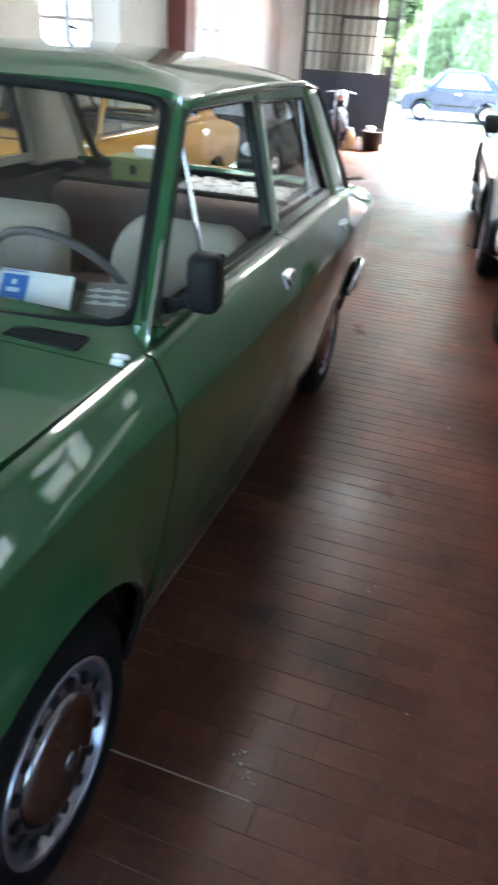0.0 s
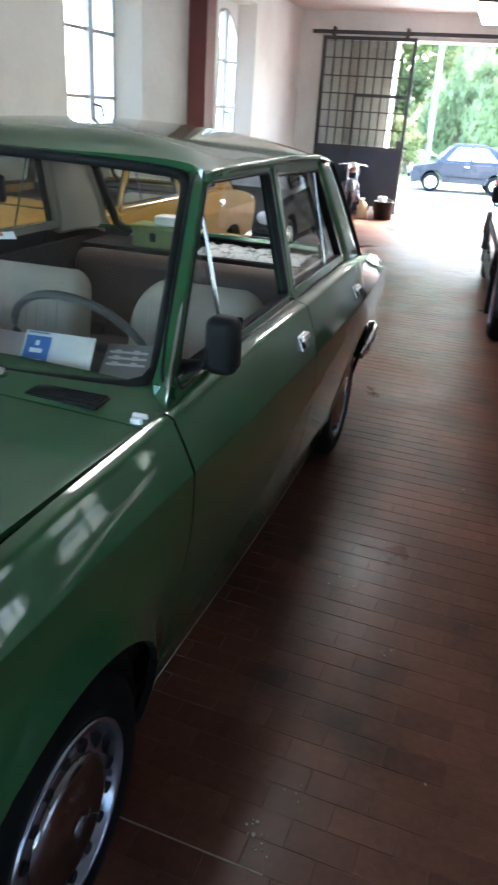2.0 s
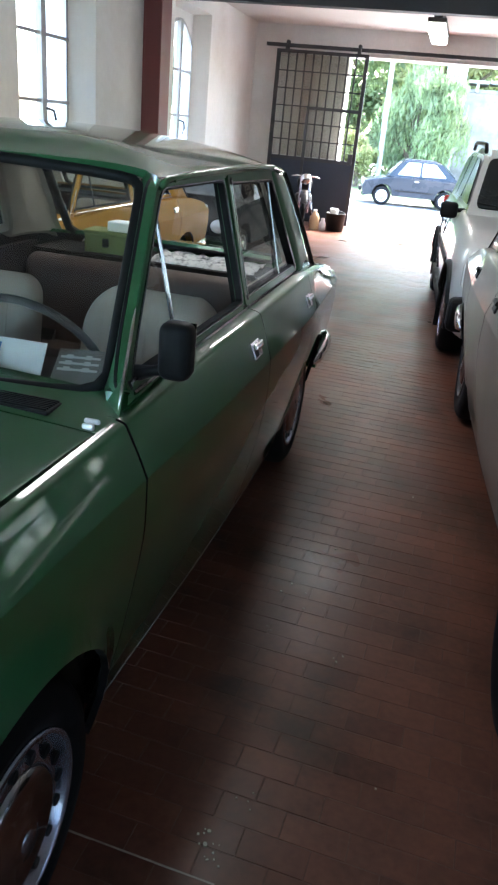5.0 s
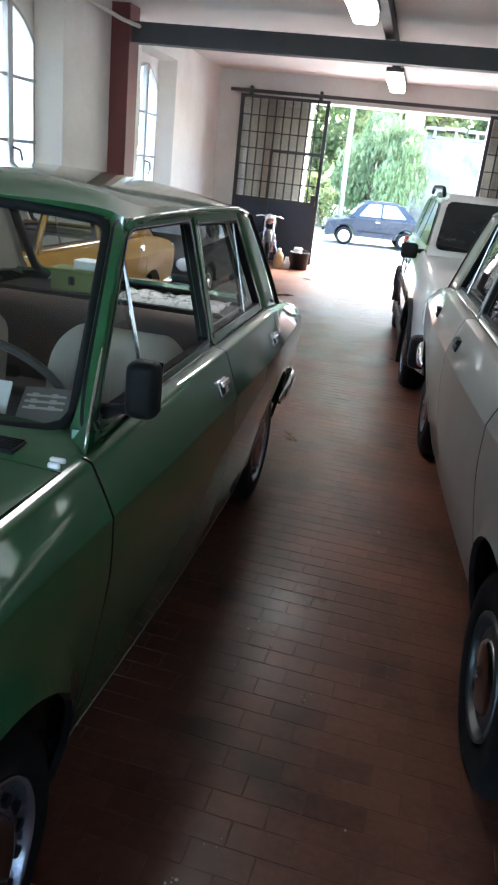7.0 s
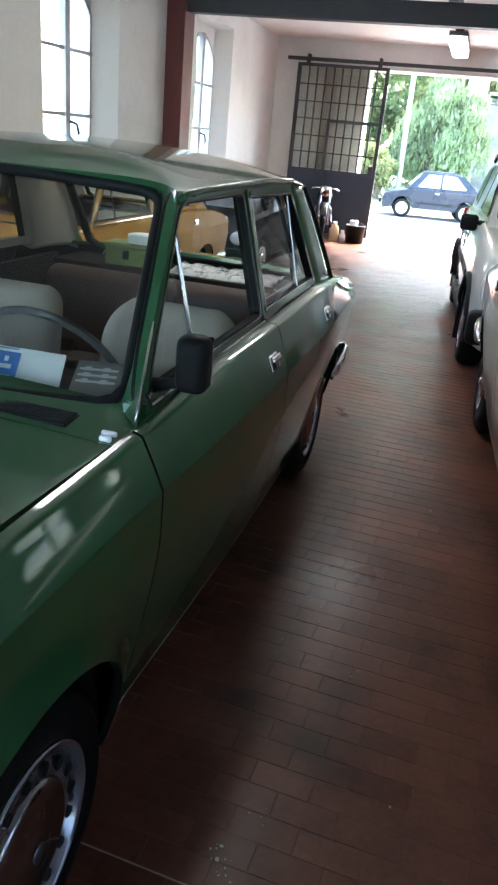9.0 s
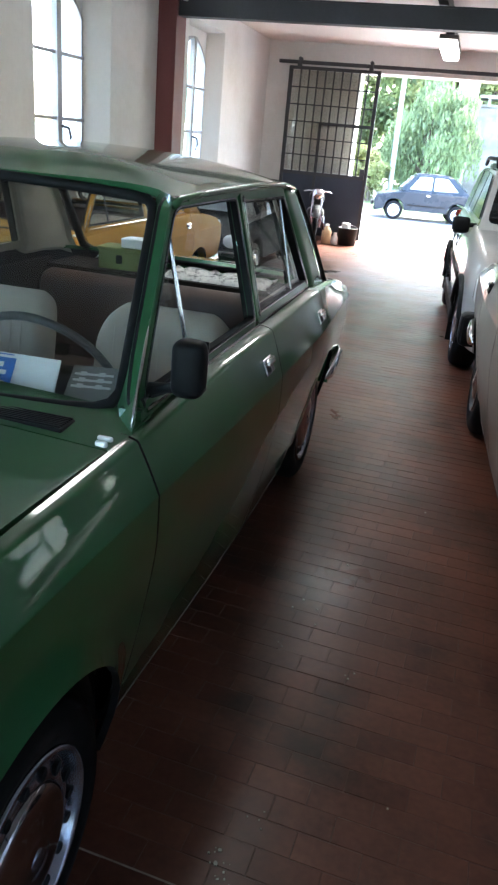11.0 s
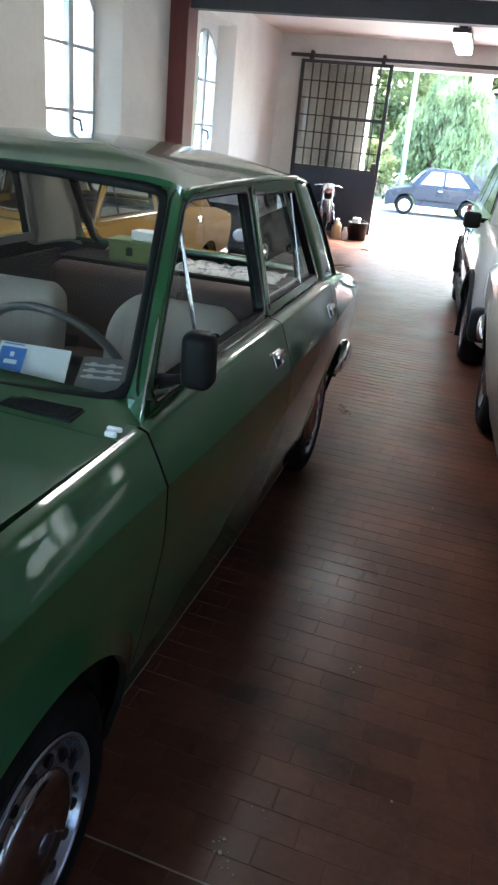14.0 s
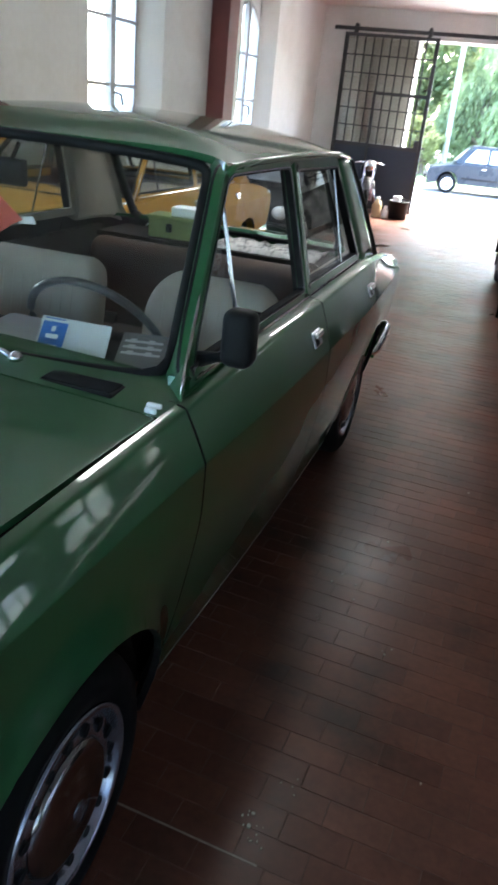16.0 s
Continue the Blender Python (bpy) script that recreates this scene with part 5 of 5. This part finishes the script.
    for s in (-1, 1):
        part("headlamp", cushion(bmesh.new(), min(s * 0.42, s * 0.76), max(s * 0.42, s * 0.76), 3.74, 3.9, 0.6, 0.79, 0.04), LENS_CLEAR, car, "clear glass headlamp", smooth=True)
        for pts in ([(0.28, 1.06), (0.42, 1.4), (0.86, 1.42), (0.86, 1.06)], [(0.94, 1.06), (0.94, 1.42), (1.55, 1.42), (1.55, 1.06)], [(1.63, 1.06), (1.63, 1.42), (1.95, 1.4), (2.5, 1.06)]):
            bm = bmesh.new()
            bm.faces.new([bm.verts.new((s * gx(z, 0.006), y, z)) for y, z in rounded(pts, 0.04, 3)])
            ob = part("side_window", bm, dark, car)
            ob.modifiers.new("t", "SOLIDIFY").thickness = 0.008
        for y in (0.9, 1.59):
            part("door_seam", boxed(min(s * (half - 0.01), s * (half + 0.001)), max(s * (half - 0.01), s * (half + 0.001)), y - 0.004, y + 0.004, 0.4, 0.98), SEAL, car)
        for y in (1.0, 1.7):
            part("door_handle", boxed(min(s * half, s * (half + 0.03)), max(s * half, s * (half + 0.03)), y, y + 0.16, 0.88, 0.92, 0.01), paint, car)
        tube(bm := bmesh.new(), [(s * 0.6, 0.5, h - 0.02), (s * 0.6, 0.6, h + 0.03), (s * 0.6, 0.75, h + 0.042), (s * 0.6, 1.65, h + 0.036), (s * 0.6, 1.8, h + 0.028), (s * 0.6, 1.92, h - 0.03)], 0.018, 8)
        part("roof_rail", bm, BLACK, car, "black roof rail", smooth=True)
        dm = part("door_mirror", cushion(bmesh.new(), min(s * 0.775, s * 0.92), max(s * 0.775, s * 0.92), 2.3, 2.4, 0.93, 1.06, 0.03), BLACK, car, "black door mirror", smooth=True)
        tube(bm := bmesh.new(), [(s * 0.70, 2.37, 1.0), (s * 0.82, 2.36, 1.0)], 0.02, 8)
        part("mirror_arm", bm, BLACK, dm)
        part("tail_lamp", boxed(min(s * 0.64, s * 0.80), max(s * 0.64, s * 0.80), -0.012, 0.09, 0.66, 0.98, 0.03, 3), LENS_RED, car, smooth=True)
        wheel(car, (s * 0.80, yr, 0.305), s, r=0.305, rim=0.2, width=0.19, cap=True)
        wheel(car, (s * 0.80, yr + wb, 0.305), s, r=0.305, rim=0.2, width=0.19, cap=True)
        part("sill_guard", boxed(min(s * 0.79, s * 0.835), max(s * 0.79, s * 0.835), yr + 0.4, yr + wb - 0.4, 0.26, 0.36, 0.015), BLACK, car)
        part("mud_flap", boxed(s * 0.72 - 0.09, s * 0.72 + 0.09, yr - 0.37, yr - 0.355, 0.12, 0.38), RUBBER, car)
        part("mud_flap", boxed(s * 0.74 - 0.09, s * 0.74 + 0.09, yr + wb - 0.38, yr + wb - 0.365, 0.10, 0.42), RUBBER, car)
        part("side_moulding", boxed(min(s * 0.81, s * 0.832), max(s * 0.81, s * 0.832), yr + 0.42, yr + wb - 0.42, 0.60, 0.66, 0.008), BLACK, car)
    part("rear_bumper", boxed(-0.82, 0.82, -0.07, 0.2, 0.34, 0.56, 0.05, 3), BLACK, car)
    part("front_bumper", boxed(-0.82, 0.82, 3.8, 3.97, 0.32, 0.55, 0.05, 3), BLACK, car)
    tube(bm := bmesh.new(), [(0.02, 0.045, 1.06), (0.25, 0.07, 1.10), (0.4, 0.085, 1.12)], 0.008, 6)
    part("rear_wiper", bm, SEAL, car)
    return car


estate("silver_estate", pose(1.97, 8.3, 0, 0, 0, 183.3), SILVER_B, "silver estate car with roof rails and dark glass")

# motorcycle against the gate
bike = empty("motorcycle", pose(-1.12, 11.75, 0, 0, 0, 12), label="old chrome and black motorcycle leaning by the iron gate", category="motorcycle")
for y, nm in ((-0.55, "front_wheel"), (0.6, "back_wheel")):
    bm = bmesh.new()
    tube(bm, [(0, y + 0.27 * math.cos(a), 0.3 + 0.27 * math.sin(a)) for a in span(0, 2 * math.pi, 28)[:-1]], 0.035, 8, closed=True)
    w = part(nm, bm, RUBBER, bike, smooth=True)
    bm = bmesh.new()
    tube(bm, [(0, y + 0.235 * math.cos(a), 0.3 + 0.235 * math.sin(a)) for a in span(0, 2 * math.pi, 28)[:-1]], 0.012, 6, closed=True)
    for k in range(12):
        a = k * math.pi / 6
        tube(bm, [(0, y, 0.3), (0, y + 0.23 * math.cos(a), 0.3 + 0.23 * math.sin(a))], 0.003, 4)
    part("wheel_rim", bm, WHEEL_STEEL, w)
bm = bmesh.new()
for x in (-0.07, 0.07):
    tube(bm, [(x, -0.55, 0.3), (x, -0.42, 0.62), (x, -0.33, 0.86)], 0.02, 8)
part("fork", bm, WHEEL_STEEL, bike, smooth=True)
tube(bm := bmesh.new(), [(-0.22, -0.2, 0.82), (-0.14, -0.3, 0.84), (0, -0.33, 0.83), (0.14, -0.3, 0.84), (0.22, -0.2, 0.82)], 0.014, 8)
part("handlebar", bm, CHROME, bike, smooth=True)
part("tank", cushion(bmesh.new(), -0.12, 0.12, -0.25, 0.2, 0.62, 0.82, 0.08), BLACK, bike, smooth=True)
part("saddle", cushion(bmesh.new(), -0.12, 0.12, 0.2, 0.75, 0.66, 0.76, 0.04), BLACK, bike, smooth=True)
part("engine", cushion(bmesh.new(), -0.14, 0.14, -0.15, 0.25, 0.25, 0.55, 0.05), DARK_STEEL, bike)
part("headlight", lathe_at((0, -0.42, 0.8), 0.085, 0.08), CHROME, bike, smooth=True)
tube(bm := bmesh.new(), [(0.12, -0.2, 0.45), (0.15, -0.15, 0.25), (0.16, 0.5, 0.25), (0.16, 0.9, 0.3)], 0.03, 8)
part("exhaust", bm, WHEEL_STEEL, bike, smooth=True)
bm = bmesh.new()
tube(bm, [(0, -0.33, 0.8), (0, 0.0, 0.6), (0, 0.25, 0.3), (0, 0.6, 0.3)], 0.02, 8)
tube(bm, [(0, 0.6, 0.3), (0, 0.7, 0.62), (0, 0.2, 0.66)], 0.018, 8)
part("bike_frame", bm, GATE_IRON, bike)
part("mudguard", tube(bmesh.new(), [(0, -0.55 + 0.33 * math.cos(a), 0.3 + 0.33 * math.sin(a)) for a in span(0.3, 2.6, 10)], 0.05, 8, flat=0.3), DARK_STEEL, bike)
tube(bm := bmesh.new(), [(-0.1, 0.15, 0.3), (-0.24, 0.2, 0.0)], 0.012, 6)
part("side_stand", bm, GATE_IRON, bike)

TAN = surface("tan_plastic", (0.5, 0.37, 0.21), 0.45, var=0.1, scale=8)
can = empty("canister", pose(-0.89, 11.75, 0), label="tan plastic canister on the tile floor", category="canister")
bm = lathe(bmesh.new(), [(0.0, 0.001), (0.0, 0.075), (0.01, 0.082), (0.2, 0.082), (0.25, 0.06), (0.275, 0.03), (0.3, 0.028)], 24, 2)
part("body", bm, TAN, can, smooth=True)
part("cap", lathe(bmesh.new(), [(0.29, 0.034), (0.32, 0.034), (0.325, 0.001)], 16, 2), PAPER, can, "white screw cap")
pail = empty("bucket", pose(-0.56, 11.9, 0), label="black plastic bucket on the tile floor", category="bucket")
part("bowl", lathe(bmesh.new(), [(0.0, 0.001), (0.0, 0.14), (0.27, 0.165), (0.28, 0.172), (0.285, 0.165), (0.02, 0.135), (0.018, 0.001)], 32, 2), BLACK, pail, smooth=True)
tube(bm := bmesh.new(), [(-0.165 * math.cos(a), 0.02, 0.27 + 0.06 * math.sin(a)) for a in span(0, math.pi, 10)], 0.005, 6)
part("bail", bm, STEEL, pail)
tin = empty("white_tin", pose(-0.60, 11.9, 0.02), label="white tin standing in the black bucket", category="tin")
part("body", lathe(bmesh.new(), [(0.0, 0.001), (0.0, 0.07), (0.33, 0.07), (0.335, 0.065), (0.335, 0.001)], 24, 2), PAPER, tin, smooth=True)
jug = empty("jug", pose(-0.74, 11.72, 0), label="white plastic jug beside the bucket", category="jug")
part("body", lathe(bmesh.new(), [(0.0, 0.001), (0.0, 0.05), (0.12, 0.055), (0.16, 0.03), (0.2, 0.03)], 20, 2), PAPER, jug, smooth=True)

# things lying in the green car
def flat_sheet(name, corners, material, label, category, thick=0.004):
    e = empty(name, label=label, category=category)
    bm = bmesh.new()
    bm.faces.new([bm.verts.new(c) for c in corners])
    ob = part("sheet", bm, material, e)
    ob.modifiers.new("t", "SOLIDIFY").thickness = thick
    return e


def on_sheet(c, u, v, lift=0.003):
    """A point on a four-cornered sheet given as near-left, near-right, far-right, far-left."""
    c = [Vector(p) for p in c]
    n = (c[1] - c[0]).cross(c[3] - c[0]).normalized()
    return c[0].lerp(c[1], u).lerp(c[3].lerp(c[2], u), v) + n * lift


def patch(name, c, u0, u1, v0, v1, material, parent, lift=0.003, label=""):
    bm = bmesh.new()
    bm.faces.new([bm.verts.new(on_sheet(c, u, v, lift)) for u, v in ((u0, v0), (u1, v0), (u1, v1), (u0, v1))])
    return part(name, bm, material, parent, label)


LEAFLET = [(0.256, 0.60, 0.92), (0.447, 0.60, 0.928), (0.418, 0.69, 0.985), (0.228, 0.69, 0.981)]
leaf1 = flat_sheet("leaflet", LEAFLET, PAPER, "white and blue paper leaflet propped on the dashboard", "leaflet")
patch("blue_panel", LEAFLET, 0.04, 0.40, 0.05, 0.84, PRINT_BLUE, leaf1)
patch("emblem", LEAFLET, 0.13, 0.31, 0.36, 0.48, PAPER, leaf1, 0.005)
patch("emblem", LEAFLET, 0.19, 0.25, 0.56, 0.70, PAPER, leaf1, 0.005)
patch("line", LEAFLET, 0.12, 0.32, 0.16, 0.185, PAPER, leaf1, 0.005)
patch("line", LEAFLET, 0.06, 0.36, 0.90, 0.93, PRINT_BLUE, leaf1, 0.005)
BOOKLET = [(0.475, 0.585, 0.920), (0.585, 0.605, 0.922), (0.525, 0.79, 0.955), (0.415, 0.76, 0.955)]
leaf2 = flat_sheet("card", BOOKLET, GREY_PRINT, "grey printed card lying on the dashboard", "card")
for k in range(3):
    patch("line", BOOKLET, 0.08, 0.92, 0.40 + 0.16 * k, 0.46 + 0.16 * k, PAPER, leaf2)
    for q in range(2):
        patch("mark", BOOKLET, 0.2 + 0.4 * q, 0.34 + 0.4 * q, 0.38 + 0.16 * k, 0.49 + 0.16 * k, PAPER, leaf2, 0.004)
# silver block carries the bright reflection of the instrument binnacle's top
cl = empty("binnacle_glint", label="silver block in place of the instrument binnacle top's bright reflection", category="tray")
bm = cushion(bmesh.new(), 0.10, 0.27, 0.58, 0.74, 0.914, 0.962, 0.022)
for v in bm.verts:
    v.co.z -= 0.035 * (0.74 - v.co.y) / 0.16 * (v.co.z > 0.93)
    v.co.x -= 0.05 * (0.74 - v.co.y) / 0.16 * (v.co.x < 0.18)
part("shell", bm, surface("brushed_silver", (0.6, 0.6, 0.62), 0.3, 0.7, var=0.05), cl, smooth=True)

flag = empty("pennant", label="small green, white and red cloth pennant hanging inside", category="pennant")
FLAG_G = surface("flag_green", (0.05, 0.25, 0.09), 0.85, var=0.1, scale=20)
FLAG_R = surface("flag_red", (0.52, 0.1, 0.07), 0.85, var=0.1, scale=20)
for pts, mt, nm in (([(-0.15, 0.935, 1.19), (-0.112, 0.94, 1.232), (-0.098, 0.94, 1.15), (-0.105, 0.94, 1.09), (-0.14, 0.94, 1.10)], FLAG_G, "green_band"), ([(-0.108, 0.945, 1.23), (-0.01, 0.95, 1.15), (-0.05, 0.95, 1.13), (-0.10, 0.945, 1.095), (-0.095, 0.945, 1.15)], FLAG_R, "red_band"), ([(-0.02, 0.952, 1.157), (0.02, 0.955, 1.162), (0.03, 0.955, 1.142), (-0.025, 0.952, 1.138)], PAPER, "white_band")):
    bm = bmesh.new()
    bm.faces.new([bm.verts.new(p) for p in pts])
    ob = part(nm, bm, mt, flag)
    ob.modifiers.new("t", "SOLIDIFY").thickness = 0.003
tube(bm := bmesh.new(), [(-0.04, 0.9, 1.255), (-0.11, 0.94, 1.232)], 0.0025, 5)
part("cord", bm, SEAL, flag)

BOXG = surface("olive_box", (0.17, 0.2, 0.06), 0.6, var=0.12, scale=8)
carton = empty("box", pose(-0.235, 2.46, 0.886, 0, 0, 6), label="olive green box on the car's parcel shelf", category="box")
part("body", boxed(-0.12, 0.12, -0.06, 0.08, 0.0, 0.085, 0.006), BOXG, carton)
part("lid", boxed(-0.125, 0.125, -0.065, 0.085, 0.085, 0.102, 0.004), BOXG, carton)
part("clasp", boxed(-0.03, 0.0, -0.072, -0.06, 0.03, 0.07, 0.004), BLACK, carton)
pack = empty("white_packet", pose(-0.185, 2.46, 0.989), label="white packet lying on the olive box", category="packet")
part("body", boxed(-0.06, 0.07, -0.05, 0.05, 0, 0.045, 0.008), PAPER, pack)
NEWS = surface("patterned_cloth", (0.62, 0.6, 0.58), 0.8, var=0.1, scale=30, fine=120, second=(0.04, 0.04, 0.045), mix_scale=26)
cloth = empty("patterned_cloth", label="black and white patterned cloth on the parcel shelf", category="cloth")
bm = bmesh.new()
rg = random.Random(9)
g = [[bm.verts.new((-0.02 + 0.5 * u, 2.37 + 0.24 * v, 0.893 + 0.022 * rg.random() - 0.05 * (v < 0.05))) for u in span(0, 1, 16)] for v in span(0, 1, 8)]
for a, b in zip(g, g[1:]):
    for i in range(16):
        bm.faces.new((a[i], a[i + 1], b[i + 1], b[i]))
ob = part("fabric", bm, NEWS, cloth, smooth=True)
ob.modifiers.new("t", "SOLIDIFY").thickness = 0.004

# ---- floor tiles, laid in running bond ----
TILE_I = surface("terracotta_tile_rest", (0.12, 0.044, 0.028), 0.36, var=0.34, scale=2.2, fine=45, bump=0.0008, second=(0.05, 0.026, 0.018), mix_scale=2.0, spec=0.15, rough_var=0.25, world_space=True)
rgt = random.Random(2)


def tile_geometry(w, d, rg):
    """One worn tile about its centre: bevelled, a little tilted and out of level."""
    b = 0.0009
    w, d = w / 2 - JOINT / 2 * rg.uniform(0.3, 1.6), d / 2 - JOINT / 2 * rg.uniform(0.3, 1.6)
    tx, ty, z = rg.gauss(0, 0.0025), rg.gauss(0, 0.004), rg.uniform(-0.0005, 0.0002)
    low = [(x, y, -0.012) for x, y in ((-w, -d), (w, -d), (w, d), (-w, d))]
    mid = [(x, y, z + x * tx + y * ty - b * rg.uniform(0.5, 1.4)) for x, y, _ in low]
    top = [(x * (1 - b * rg.uniform(0.6, 2.2) / w), y * (1 - b * rg.uniform(0.6, 2.2) / d), z + x * tx + y * ty) for x, y, _ in low]
    faces = [(8, 9, 10, 11)]
    for k in range(4):
        n = (k + 1) % 4
        faces += [(k, n, 4 + n, 4 + k), (4 + k, 4 + n, 8 + n, 8 + k)]
    return low + mid + top, faces


LAY = Matrix.Translation((1.007, 0.545, 0)) @ Matrix.Rotation(radians(-2.6), 4, "Z")   # the courses run a little askew of the walls
meshes = []
for k in range(12):
    v, f = tile_geometry(TW, TD, rgt)
    me = bpy.data.meshes.new("tile")
    me.from_pydata(v, [], f)
    me.materials.append(TILE)
    meshes.append(me)
V, Fc = [], []
count = 0
for j in range(-70, 170):
    off = 0.5 * TW * (j % 2 == 0)
    for i in range(-26, 46):
        c = LAY @ Vector((i * TW + off, (j + 0.5) * TD, 0))
        if not (XL - 0.05 < c.x < XR + 0.05 and YB - 0.03 < c.y < YG + 0.03):
            continue
        if 0.72 < c.x < 1.5 and 0.1 < c.y < 4.1 and count < 300:
            ob = new("tile", meshes[rgt.randrange(12)])
            ob.matrix_world = Matrix.Translation(c) @ Matrix.Rotation(radians(-2.6), 4, "Z")
            ob.parent = floor
            count += 1
        elif c.y > -1.2 and c.x < 3.2:
            v, f = tile_geometry(TW, TD, rgt)
            k = len(V)
            turn = LAY.to_3x3()
            V += [tuple(c + turn @ Vector(q)) for q in v]
            Fc += [tuple(q + k for q in ff) for ff in f]
me = bpy.data.meshes.new("tiles")
me.from_pydata(V, [], Fc)
me.materials.append(TILE_I)
rest = tagged(new("tiles", me), kind="stuff")
rest.parent = floor
# a course joint filled with pale mortar
PALE_MORTAR = surface("pale_mortar", (0.3, 0.24, 0.2), 0.8, var=0.3, scale=30, fine=120, bump=0.001)
jb = boxed(-0.55, 0.06, -4 * TD - 0.0022, -4 * TD + 0.0022, -0.012, 0.0004)
bmesh.ops.transform(jb, matrix=LAY, verts=jb.verts)
part("joint_filling", jb, PALE_MORTAR, floor, "pale mortar in one joint")
# chips and crumbs on the floor
CHIP = surface("pale_chip", (0.42, 0.36, 0.29), 0.8, var=0.2, scale=40)
crumbs = bmesh.new()
rgc = random.Random(12)
spots = ((0.972, 1.40, 0.006, 1), (0.945, 1.34, 0.005, 1), (1.03, 1.36, 0.005, 1), (1.04, 1.27, 0.005, 1), (0.955, 1.13, 0.006, 2), (1.085, 1.7, 0.006, 1), (1.0, 0.33, 0.006, 9), (1.03, 0.29, 0.004, 8), (1.36, 0.6, 0.004, 1), (1.19, 1.05, 0.004, 3), (1.35, 2.3, 0.006, 1), (1.06, 0.46, 0.003, 4))
for x, y, r, n in spots:
    for k in range(n):
        q = r * rgc.uniform(0.35, 1.0) if n > 1 else r * 0.8
        cx, cy = x + rgc.gauss(0, 0.014) * (n > 1), y + rgc.gauss(0, 0.014) * (n > 1)
        ring0 = [(cx + q * rgc.uniform(0.6, 1.1) * math.cos(a), cy + q * rgc.uniform(0.6, 1.1) * math.sin(a)) for a in span(0, 2 * math.pi, 6)[:-1]]
        prism(crumbs, ring0, 2, -0.001, q * rgc.uniform(0.35, 0.7))
tagged(obj("crumbs", crumbs, CHIP), "pale crumbs of mortar on the tiles", "debris", kind="stuff")
